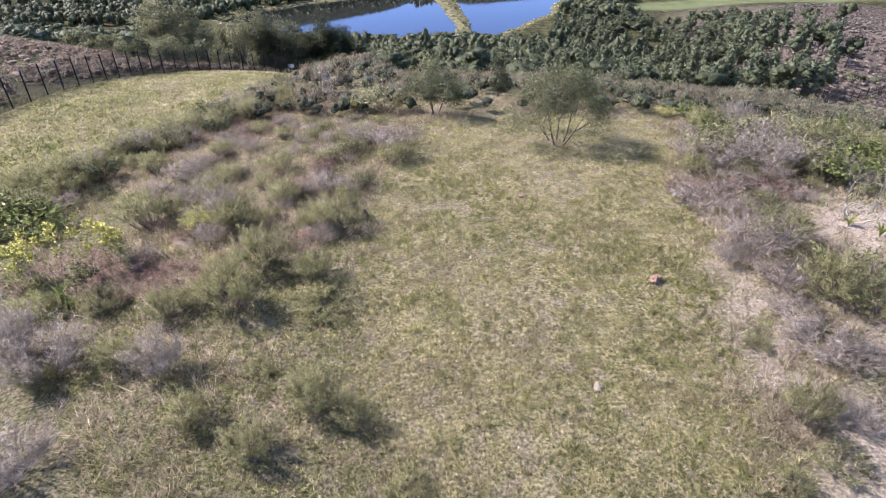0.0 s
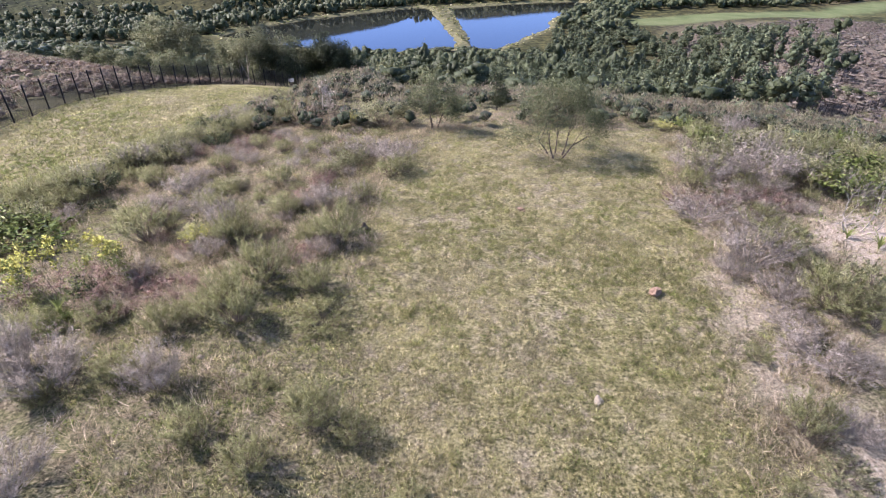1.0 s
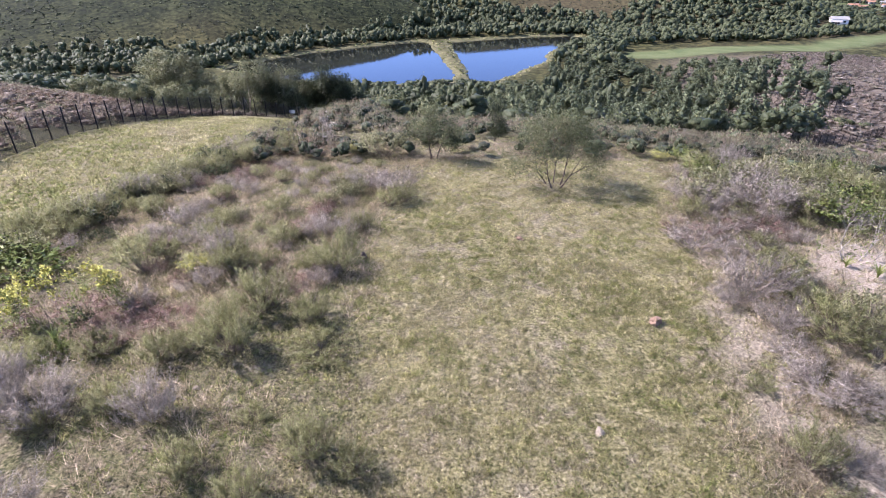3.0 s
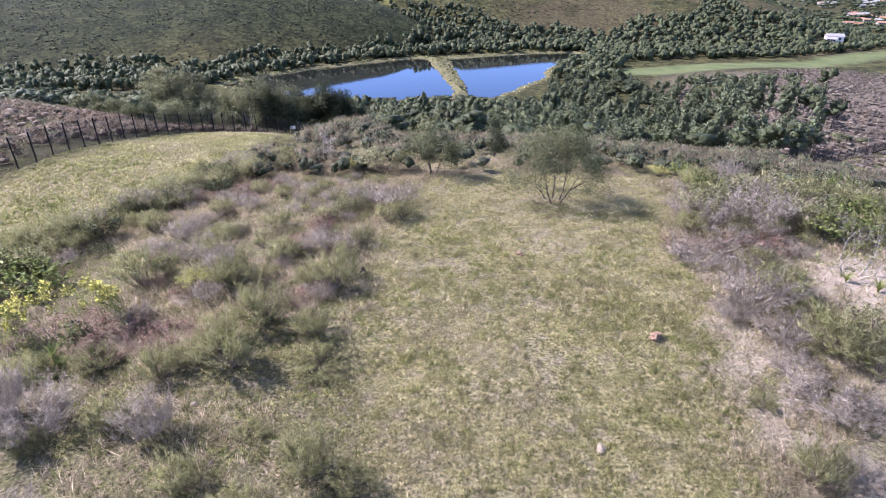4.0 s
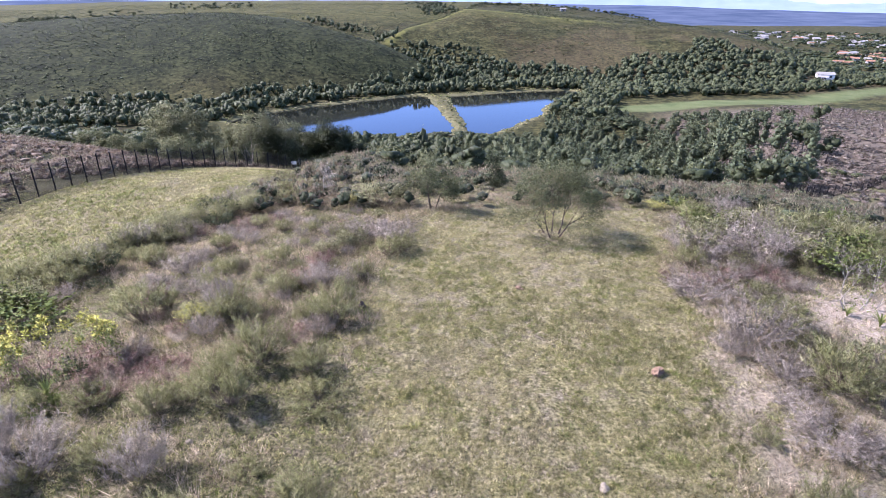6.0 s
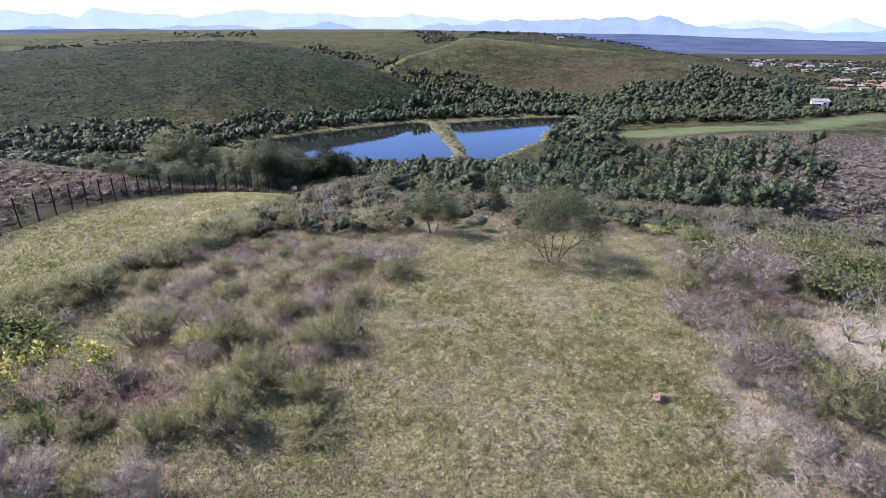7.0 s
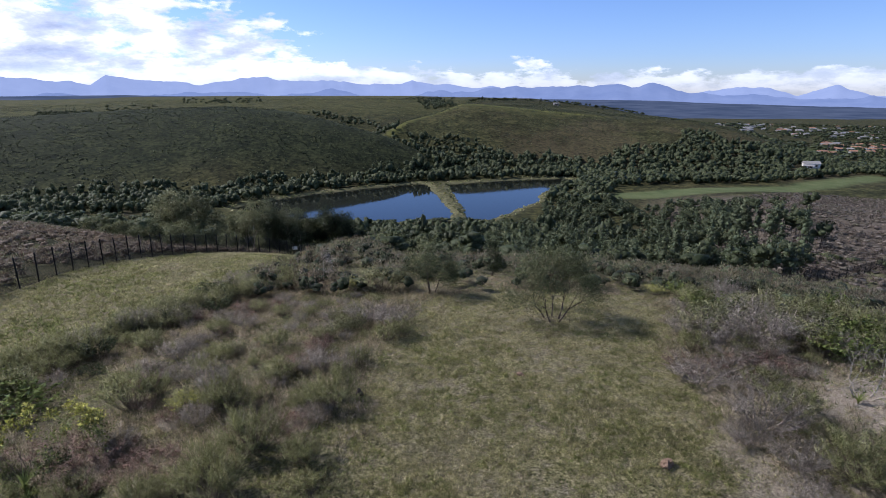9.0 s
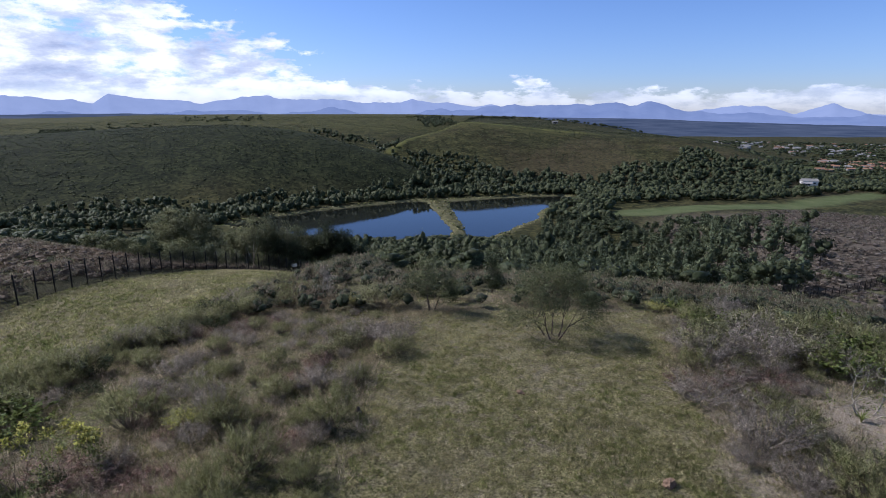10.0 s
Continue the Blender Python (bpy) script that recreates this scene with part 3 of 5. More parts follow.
tufts("turf_clumps", rng, x, y, 26, 0.125, 0.0085, 0.85, np.clip(0.02 + 0.42 * fuzz(x, y, 1.1, 74) + rng.normal(size=len(x)) * 0.14, 0, 1), GRASS, "thicker green grass clumps in the turf")
x, y = scatter(rng, 30000, -27, -9, 15, 62, lambda x, y: lea_at(x, y) * in_view(x, y) * np.clip(26.0 / np.hypot(x, y), 0.2, 1))
tufts("lea_grass", rng, x, y, 11, 0.15, 0.020, 1.1, np.clip(-0.08 + 0.45 * fuzz(x, y, 2.6, 5) + 0.35 * fuzz(x, y, 9, 6) + rng.normal(size=len(x)) * 0.12, 0, 1), GRASS, "yellow green meadow grass inside the fence")


def rough_at(x, y):
    return (1 - turf_at(x, y)) * (1 - lea_at(x, y)) * in_view(x, y) * (1 - 0.8 * sandy_at(x, y))


x, y = scatter(rng, 165000, -27, 24, 4.5, 34, lambda x, y: rough_at(x, y) * thin(x, y) * step(0.22, 0.45, 0.55 * fuzz(x, y, 0.6, 7) + 0.45 * fuzz(x, y, 2.2, 8)))
tufts("rough_grass", rng, x, y, 10, 0.10, 0.0095, 1.05, np.clip(-0.06 + 0.5 * fuzz(x, y, 0.9, 9) + 0.36 * fuzz(x, y, 6.0, 10) + rng.normal(size=len(x)) * 0.16, 0, 1), GRASS, "dry olive and straw coloured rough grass")
x, y = scatter(rng, 60000, -27, 24, 4.5, 30, lambda x, y: rough_at(x, y) * thin(x, y) * step(0.28, 0.5, 0.6 * fuzz(x, y, 2.8, 11) + 0.4 * fuzz(x, y, 0.8, 12)) * np.where((x < 0) & (y < 11.5), 0.3, 1))
tufts("straw_grass", rng, x, y, 17, 0.25, 0.0085, 0.95, np.clip(0.2 + 0.6 * fuzz(x, y, 3.0, 13) + rng.normal(size=len(x)) * 0.15, 0, 1), STRAW, "tall dry pinkish straw grass")


# ---- shrubs ----
def shrub_parts(rng, stems, per, leaf_l, leaf_w, up, spread, droop=0.0, twig_r=0.008):
    """A shrub one metre high and about one wide: woody stems that fork into leafy twigs."""
    th = rng.uniform(0, 6.283, stems)
    lean = np.sqrt(rng.uniform(0, 1, stems)) * spread
    d = unit(np.stack([np.cos(th) * lean, np.sin(th) * lean, np.ones(stems)], 1) + rng.normal(size=(stems, 3)) * 0.08)
    base = np.stack([np.cos(th), np.sin(th), np.zeros(stems)], 1) * rng.uniform(0, 0.12, (stems, 1))
    length = rng.uniform(0.55, 0.85, (stems, 1)) / np.sqrt(1 + 0.5 * lean[:, None] ** 2)
    tip = base + d * length
    k = 4
    s0 = np.repeat(base + d * length * 0.45, k, 0) + np.repeat(d * length, k, 0) * rng.uniform(0, 0.5, (stems * k, 1))
    td = unit(np.repeat(d, k, 0) + rng.normal(size=(stems * k, 3)) * 0.42 + [0, 0, up - droop])
    tl = rng.uniform(0.18, 0.42, (stems * k, 1))
    s1 = s0 + td * tl
    wood = cones(base - [0, 0, 0.05], tip, twig_r)
    if up > 0.6:
        wood = join(wood, cones(s0[::3], s1[::3], twig_r * 0.5))
    m = stems * k * per
    u = rng.uniform(0.1, 1.0, (m, 1))
    p = np.repeat(s0, per, 0) * (1 - u) + np.repeat(s1, per, 0) * u
    aim = unit(np.repeat(td, per, 0) * up + rng.normal(size=(m, 3)) * 0.75)
    leaf = leaf_tris(rng, p, aim, leaf_l * rng.uniform(0.6, 1.3, m), leaf_w * rng.uniform(0.7, 1.3, m))
    shade = np.clip(0.5 + rng.normal(size=stems * k) * 0.22, 0, 1)
    nrm = unit(unit((p - [0, 0, 0.25]) * [1, 1, 0.8]) * 0.6 + rng.normal(size=(m, 3)) * 0.38 + [0, 0, 0.25])
    return wood, leaf, np.repeat(np.repeat(shade, per), 3), np.repeat(nrm, 3, 0)


KINDS = {
    "grey": ("shrub", SHRUB_G, TWIG, 64, 22, 0.095, 0.0070, 1.5, 0.8, "grey-green fine-leaved heath shrub with upright twigs"),
    "dry": ("dry_shrub", SHRUB_D, GREY_TWIG, 66, 24, 0.085, 0.0048, 0.95, 0.85, "grey twiggy dry shrub with hardly a leaf"),
    "broad": ("leafy_shrub", SHRUB_B, TWIG, 54, 26, 0.045, 0.024, 0.5, 0.9, "bright green broad-leaved shrub"),
    "russet": ("russet_heath", SHRUB_R, GREY_TWIG, 60, 18, 0.060, 0.0065, 0.6, 1.2, "low pinkish russet dying heath"),
    "olive": ("bush", OLIVE_LEAF, TWIG, 56, 22, 0.065, 0.011, 0.9, 0.85, "dull olive-green fynbos bush"),
    "dark": ("dark_bush", TREE_LEAF, BARK, 44, 24, 0.05, 0.020, 0.4, 0.85, "dark green dense leafy bush"),
}
STOCK = {}
for key, (nm, leaf_mat, wood_mat, stems, per, ll, lw, up, spread, label) in KINDS.items():
    for var in range(8):
        # the last four stand farther off and carry fewer, larger leaves
        fewer = var > 3
        r2 = np.random.default_rng(100 + var * 7 + len(key) * 31 + stems)
        wood, leaf, shade, nrm = shrub_parts(r2, stems if not fewer else stems - 12, per if not fewer else max(9, per * 2 // 5), ll * (1.25 if fewer else 1), lw * (1.7 if fewer else 1), up, spread, twig_r=0.0055)
        STOCK[key, var] = (mesh_of("wood", *wood, wood_mat), mesh_of("foliage", *leaf, leaf_mat, shade, normals=nrm))


def shrub(key, x, y, wide, tall, rng, group=""):
    nm, *_, label = KINDS[key]
    size = "small " if wide < 0.55 else "wide " if wide > 1.5 else ""
    ob = thing(nm, pose(x, y, float(height(x, y)) - 0.02, rng.uniform(-4, 4), rng.uniform(-4, 4), rng.uniform(0, 360)), size + label, "shrub", group)
    ob.scale = (wide, wide, tall)
    st, fo = STOCK[key, int(rng.integers(4)) + (4 if math.hypot(x, y) > 15.5 else 0)]
    part("wood", st, ob)
    part("foliage", fo, ob)
    return ob


NEAR_GREY = [(15.0, 22.1, 2.71, 1.44), (10.3, 14.2, 1.71, 0.86), (10.3, 15.7, 1.6, 0.72), (-3.0, 10.9, 1.66, 0.46), (-5.2, 10.9, 1.59, 1.2), (-6.8,
    10.6, 1.12, 0.82), (-4.9, 12.8, 1.74, 1.21), (-3.4, 12.2, 1.12, 0.82), (-5.0, 7.3, 1.03, 0.72), (-3.6, 6.6, 1.07, 0.82), (-2.6, 7.7, 1.16, 0.9),
    (-1.7, 7.3, 0.96, 0.6), (-0.6, 5.8, 0.98, 0.29), (-7.2, 9.0, 1.05, 0.77), (-8.7, 8.4, 0.87, 0.58), (-3.2, 14.8, 1.69, 1.13), (-2.8, 17.6, 0.96,
    0.71), (-5.2, 16.4, 1.03, 0.78), (-6.3, 14.8, 1.5, 1.15), (-9.4, 15.3, 1.74, 1.36), (-4.0, 8.7, 0.82, 0.29), (7.2, 7.4, 1.18, 0.93)]
NEAR_GREY_MORE = [(10.2, 11.4, 2.22, 1.1), (10.1, 12.8, 1.43, 0.56), (10.6, 10.5, 1.34, 0.57), (-6.3, 11.0, 1.05, 0.54), (-5.8, 11.9, 1.23, 0.82),
    (-8.6, 11.0, 1.12, 0.69), (-10.4, 10.9, 1.35, 0.58), (7.2, 9.5, 0.72, 0.29), (-3.1, 8.3, 0.61, 0.27), (9.3, 18.7, 1.31, 0.9), (-4.0, 14.9, 1.03,
    0.69), (-2.0, 19.7, 1.26, 0.73), (-1.5, 20.0, 1.27, 0.74), (6.2, 5.9, 0.72, 0.3), (-13.8, 19.4, 1.96, 1.22), (-6.0, 19.1, 1.26, 0.74)]
NEAR_DRY = [(13.2, 19.4, 2.17, 1.3), (9.7, 20.2, 1.63, 1.06), (12.8, 21.6, 2.05, 1.29), (-8.7, 8.9, 1.91, 1.22), (-6.2, 8.7, 1.21, 1.24), (-9.8, 9.3,
    1.41, 1.61), (-7.9, 6.2, 1.69, 0.98), (8.1, 7.3, 1.09, 0.53), (8.6, 9.5, 1.81, 0.5), (8.9, 13.5, 2.14, 1.21), (8.1, 12.9, 1.19, 0.63), (-7.0,
    15.5, 1.11, 1.32), (-3.0, 21.8, 2.06, 0.95), (-1.9, 21.2, 2.0, 1.04), (8.4, 16.2, 2.15, 0.8), (12.0, 19.4, 2.59, 1.59), (10.1, 17.7, 1.72, 0.66),
    (9.3, 9.0, 1.36, 0.44), (8.6, 10.7, 1.42, 0.39), (9.0, 11.9, 1.51, 0.74), (10.2, 19.2, 1.81, 1.25), (-8.7, 13.2, 1.22, 0.54)]
NEAR_DRY_MORE = [(-9.6, 18.8, 1.32, 0.91)]
NEAR_RUSSET = [(-8.6, 12.0, 1.99, 0.55), (-7.2, 12.1, 1.61, 0.44), (-10.2, 12.9, 1.62, 0.47), (11.5, 17.5, 2.08, 0.57), (8.4, 17.2, 1.63, 0.49),
    (-12.0, 12.6, 1.51, 0.43), (-8.3, 12.7, 1.36, 0.47), (10.2, 17.1, 1.89, 0.52), (11.2, 17.8, 1.76, 0.49)]
NEAR_BROAD = [(-13.6, 15.5, 2.8, 1.08), (-15.0, 16.3, 2.53, 1.14), (14.4, 18.4, 2.17, 1.3), (16.1, 19.0, 2.54, 1.34), (-9.8, 11.0, 0.99, 0.34), (12.1,
    23.1, 2.39, 1.14)]
NEAR_OLIVE = [(7.3, 6.3, 1.08, 0.36), (10.4, 20.3, 2.59, 1.45), (12.1, 21.2, 2.5, 1.31), (14.1, 20.8, 2.31, 1.4), (14.1, 19.0, 2.19, 1.31), (-3.5,
    21.0, 1.55, 0.74), (11.5, 12.0, 1.63, 0.93), (-2.9, 26.4, 2.42, 1.48), (18.9, 22.9, 2.98, 1.27), (14.5, 23.1, 2.76, 1.15)]
NEAR_DARK = [(11.8, 21.8, 1.77, 1.17), (-9.9, 12.4, 1.05, 0.59), (15.7, 19.8, 2.06, 1.15)]
SHRUBS = {
    "grey": NEAR_GREY + NEAR_GREY_MORE, "dry": NEAR_DRY + NEAR_DRY_MORE, "broad": NEAR_BROAD, "russet": NEAR_RUSSET, "olive": NEAR_OLIVE, "dark": NEAR_DARK,
}
for key, rows in SHRUBS.items():
    for x, y, wide, tall in rows:
        shrub(key, x, y, wide, tall, rng, "shrubs on the hilltop")

# loose heath band between the two mown pieces, and the scrub along the turf's right side
BAND = [(-24, 17.2), (-16.5, 18.4), (-13.6, 22.5), (-11.5, 27.5), (-9.3, 31.5), (-9.5, 37)]
for i in range(220):
    s = rng.uniform(0, len(BAND) - 1.001)
    a, b = BAND[int(s)], BAND[int(s) + 1]
    u = s - int(s)
    x, y = a[0] + (b[0] - a[0]) * u + rng.normal() * 0.7, a[1] + (b[1] - a[1]) * u - abs(rng.normal()) * 2.9
    key = ("grey", "grey", "olive", "grey", "dark", "dry")[int(rng.integers(6))]
    wd = rng.uniform(0.8, 1.5)
    shrub(key, x, y, wd, wd * rng.uniform(0.55, 0.85), rng, "heath band")
for i in range(150):
    x, y = rng.uniform(-14, -2.0), rng.uniform(13.5, 25.5)
    if poly_dist(np.array(x), np.array(y), TURF) < 0.5 or x < -0.42 * y - 3.2:
        continue
    key = ("grey", "grey", "dry", "dry", "olive", "russet")[int(rng.integers(6))]
    wd = rng.uniform(0.4, 1.1)
    shrub(key, x, y, wd, wd * rng.uniform(0.5, 0.8), rng, "heath patch")
for i in range(80):
    y = rng.uniform(15, 27)
    x = np.interp(y, [9, 14, 18, 27], [7.6, 8.6, 9.6, 11.8]) + abs(rng.normal()) * 5 * y / 20
    if abs(x) > 0.84 * y + 1 or (11.6 < x < 14.8 and 13 < y < 16.6):
        continue
    key = ("grey", "dry", "dry", "olive", "grey", "dry", "broad" if y > 20 else "grey")[int(rng.integers(7))]
    wd = rng.uniform(0.6, 1.3) * (1.25 if y > 18 else 0.8)
    shrub(key, x, y, wd, wd * rng.uniform(0.6, 0.95), rng, "scrub beside the turf")


# ---- clumps of foliage for all that stands farther off ----
PHI = (1 + 5 ** 0.5) / 2
ICO_V = unit(np.array([(-1, PHI, 0), (1, PHI, 0), (-1, -PHI, 0), (1, -PHI, 0), (0, -1, PHI), (0, 1, PHI), (0, -1, -PHI), (0, 1, -PHI), (PHI, 0, -1), (PHI, 0, 1), (-PHI, 0, -1), (-PHI, 0, 1)]))
ICO_F = np.array([(0, 11, 5), (0, 5, 1), (0, 1, 7), (0, 7, 10), (0, 10, 11), (1, 5, 9), (5, 11, 4), (11, 10, 2), (10, 7, 6), (7, 1, 8), (3, 9, 4), (3, 4, 2), (3, 2, 6), (3, 6, 8), (3, 8, 9), (4, 9, 5), (2, 4, 11), (6, 2, 10), (8, 6, 7), (9, 8, 1)])

OCT_V = np.array([(1, 0, 0), (0, 1, 0), (-1, 0, 0), (0, -1, 0), (0, 0, 1), (0, 0, -1.0)])
OCT_F = np.array([(0, 1, 4), (1, 2, 4), (2, 3, 4), (3, 0, 4), (1, 0, 5), (2, 1, 5), (3, 2, 5), (0, 3, 5)])


def clumps(rng, c, rad, tall, per, leaf, shape, tint, lobes=4, slim=0.4, core=1.0, inner=None):
    """Plants seen from afar: uneven lobes of close foliage, fringed with leaves. c: feet; shape: dome, crown, tree or pine."""
    n = len(c)
    mid = np.array([0, 0, {"dome": 0.36, "crown": 0.42, "tree": 0.60, "pine": 0.54}[shape]])
    span = np.stack([rad, rad, tall * {"dome": 0.36, "crown": 0.42, "tree": 0.30, "pine": 0.44}[shape]], 1)
    ctr = unit(rng.normal(size=(n, lobes, 3))) * rng.uniform(0.45, 0.75, (n, lobes, 1))
    if shape == "pine":
        # a tapering stack of uneven boughs
        lift = rng.permuted(np.broadcast_to(np.linspace(-0.95, 0.8, lobes), (n, lobes)), axis=1)
        turn = rng.uniform(0, 6.283, (n, lobes))
        out = (0.55 - 0.42 * lift) * rng.uniform(0.25, 0.95, (n, lobes))
        ctr = np.stack([out * np.cos(turn), out * np.sin(turn), lift], -1)
    ctr[:, 0] = rng.normal(size=(n, 3)) * 0.12
    size = rng.uniform(0.42, 0.72, (n, lobes, 1, 1)) * (4 / max(lobes, 3)) ** 0.33
    if shape == "pine":
        size = size * np.array([1.0, 1.0, 0.55]) * (0.85 - 0.4 * ctr[:, :, None, 2:])
    jag = rng.uniform(0.66, 1.32, (n, lobes, 12, 1))
    solid, faces = (ICO_V, ICO_F) if per >= 10 else (OCT_V, OCT_F)
    k = len(solid)
    v = (ctr[:, :, None, :] + solid * size * jag[:, :, :k]) * core
    nr = unit(v * 0.7 + solid + rng.normal(size=v.shape) * (0.6 if shape == "tree" else 0.5) + [0, 0, 0.1]).reshape(-1, 3)
    v = v * span[:, None, None, :] + (c + mid * tall[:, None])[:, None, None, :]
    v = v.reshape(-1, 3)
    f = (np.arange(n * lobes)[:, None, None] * k + faces).reshape(-1, 3)
    t0 = np.repeat(tint, lobes * k) + rng.normal(size=n * lobes).repeat(k) * 0.05 - 0.04
    # fixed core tint, mostly darker than the leaves: inner shade put into colour
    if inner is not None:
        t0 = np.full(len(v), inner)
    which = rng.integers(0, lobes, (n, per))
    d = unit(rng.normal(size=(n, per, 3)) + [0, 0, 0.35])
    q = ctr[np.arange(n)[:, None], which] + d * size[np.arange(n)[:, None], which, 0] * rng.uniform(0.75, 1.12, (n, per, 1))
    p = q * span[:, None, :] + mid * tall[:, None, None]
    aim = unit(d * 0.8 + rng.normal(size=d.shape) * 0.5 + ([0, 0, 0.9] if shape == "dome" else [0, 0, 0.2])).reshape(-1, 3)
    nl = unit(q * 0.7 + d + rng.normal(size=d.shape) * 0.3 + [0, 0, 0.1]).reshape(-1, 3)
    p = (p + c[:, None, :]).reshape(-1, 3)
    m = n * per
    L = leaf * np.repeat(rng.uniform(0.75, 1.25, n), per) * rng.uniform(0.6, 1.3, m)
    lv, lf = leaf_tris(rng, p, aim, L, L * slim)
    tl = np.repeat(np.repeat(tint, per) + rng.normal(size=m) * 0.09, 3)
    return np.concatenate([v, lv]), np.concatenate([f, lf + len(v)]), np.clip(np.concatenate([t0, tl]), 0, 1), np.concatenate([nr, np.repeat(nl, 3, 0)])


def trunks(c, tall, r):
    top_ = c + np.stack([0 * tall, 0 * tall, tall], 1)
    return cones(c - [0, 0, 0.3], top_, r)


def polar(rng, n, a0, a1, d0, d1, keep=None):
    """Places spread evenly over a wedge of the land, seen from the hilltop."""
    a, d = np.radians(rng.uniform(a0, a1, n)), np.sqrt(rng.uniform(d0 * d0, d1 * d1, n))
    x, y = d * np.sin(a), d * np.cos(a)
    if keep is not None:
        ok = rng.random(n) < keep(x, y, np.degrees(a), d)
        x, y = x[ok], y[ok]
    return np.stack([x, y, height(x, y)], 1)


def stuff(name, vft, mat, label, category):
    v, f, t, nrm = vft
    return tagged(new(name, mesh_of(name, v, f, mat, t, normals=nrm)), label, category, kind="stuff")


def clear_of_lawns(x, y, a, d):
    return (poly_dist(x, y, TURF) > 0.8) & (poly_dist(x, y, LEA) > 0.8) & (line_dist(x, y, FENCE)[0] > 2.2) & (poly_dist(x, y, [(-12, 48), (-8.2, 62), (-9.6, 84), (-14, 84), (-18, 62)]) > 0)


# scrub past the turf, down the slope
c = polar(rng, 1700, -20, 43, 26, 60, lambda x, y, a, d: clear_of_lawns(x, y, a, d) * (y > 25.5) * (np.hypot(x + 0.4, y - 25.4) > 1.7) * (np.hypot(x - 2.9, y - 29.6) > 1.6))
n = len(c)
# dark cores here and in the lower scrub paint the shade inside bushes
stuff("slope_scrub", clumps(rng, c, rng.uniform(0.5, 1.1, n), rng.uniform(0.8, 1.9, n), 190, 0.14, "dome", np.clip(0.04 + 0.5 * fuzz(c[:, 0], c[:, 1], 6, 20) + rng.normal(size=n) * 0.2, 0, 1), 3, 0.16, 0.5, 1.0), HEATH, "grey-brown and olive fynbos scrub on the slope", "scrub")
c = polar(rng, 1500, -14, 45, 58, 125, lambda x, y, a, d: clear_of_lawns(x, y, a, d) * ((a < 32) | (d > 122) | (d < 66)) * np.where(a < 24, d < 100, 1))
n = len(c)
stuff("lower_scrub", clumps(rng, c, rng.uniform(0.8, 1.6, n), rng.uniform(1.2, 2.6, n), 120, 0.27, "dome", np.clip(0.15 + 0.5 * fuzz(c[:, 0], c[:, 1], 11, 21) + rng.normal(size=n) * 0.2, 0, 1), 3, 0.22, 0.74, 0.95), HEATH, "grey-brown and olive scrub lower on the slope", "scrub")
# russet heath beyond the fence
c = polar(rng, 2800, -46, -12, 32, 130, lambda x, y, a, d: (x < np.interp(y, [18, 30, 40, 47, 54.5, 60, 70, 80, 200], [-26.5, -25.8, -25, -24.4, -22.2, -19, -16, -13.5, -13.5]) - 0.4))
n = len(c)
stuff("russet_scrub", clumps(rng, c, rng.uniform(0.5, 1.05, n), rng.uniform(0.5, 1.2, n), 70, 0.2, "dome", np.clip(0.02 + 0.34 * fuzz(c[:, 0], c[:, 1], 14, 22) + rng.normal(size=n) * 0.13, 0, 1), 3, 0.24, 0.6, 0.05), HEATH, "brown and olive low heath beyond the fence", "scrub")
# dry brown hillside beside the pines
c = polar(rng, 12000, 22, 46, 100, 420, lambda x, y, a, d: (d < 225 * np.interp(a, [18, 28, 33, 39], [1, 1.3, 1.55, 1.6])) * step(20, 27, a) * np.clip(150 / d, 0.3, 1) * (field_at(x, y) < 0.1))
n = len(c)
stuff("hillside_scrub", clumps(rng, c, rng.uniform(0.7, 1.6, n), rng.uniform(0.5, 1.2, n), 36, 0.36, "dome", np.clip(0.05 + 0.4 * fuzz(c[:, 0], c[:, 1], 26, 23) + rng.normal(size=n) * 0.16, 0, 1), 3, 0.24, 0.6), BUSH, "dry grey-brown bush on the far hillside", "scrub")


def woods(name, c, rad, tall, per, leaf, shape, tint, mat, label, lobes=4, core=0.9, inner=0.42):
    ob = tagged(new(name), label, "woods", kind="stuff")
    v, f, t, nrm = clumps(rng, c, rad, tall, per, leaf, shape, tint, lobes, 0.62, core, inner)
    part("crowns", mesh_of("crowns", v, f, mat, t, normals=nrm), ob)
    part("trunks", mesh_of("trunks", *trunks(c, tall * 0.7, tall * 0.02), BARK), ob)


def dry_land(x, y):
    return pond(x, y) > 4.5


def tints(n, mid, spread):
    return np.clip(mid + rng.normal(size=n) * spread, 0, 1)


# pines and broad-leaved trees on the slope
c = polar(rng, 760, 4, 37, 98, 300, lambda x, y, a, d: step(4, 8, a) * np.where(a > 29.5, step(200, 110, d) * step(37, 31, a) * 0.6, 0.8) * (d < np.interp(a, [4, 10, 11, 25, 29], [205, 205, 295, 285, 235])) * (poly_dist(x, y, FIELD) > 3) * dry_land(x, y))
n = len(c)
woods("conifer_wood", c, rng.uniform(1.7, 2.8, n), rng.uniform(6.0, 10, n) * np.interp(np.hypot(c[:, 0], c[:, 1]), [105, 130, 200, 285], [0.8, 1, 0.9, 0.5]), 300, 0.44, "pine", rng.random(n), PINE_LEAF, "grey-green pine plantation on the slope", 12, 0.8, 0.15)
c = polar(rng, 820, -11, 36, 86, 285, lambda x, y, a, d: np.where(a > 29.5, 0.2, np.where(a > 8, 0.65, 1)) * (d < np.interp(a, [-11, 10, 11, 25, 29], [205, 205, 280, 270, 225])) * (poly_dist(x, y, FIELD) > 3) * dry_land(x, y))
n = len(c)
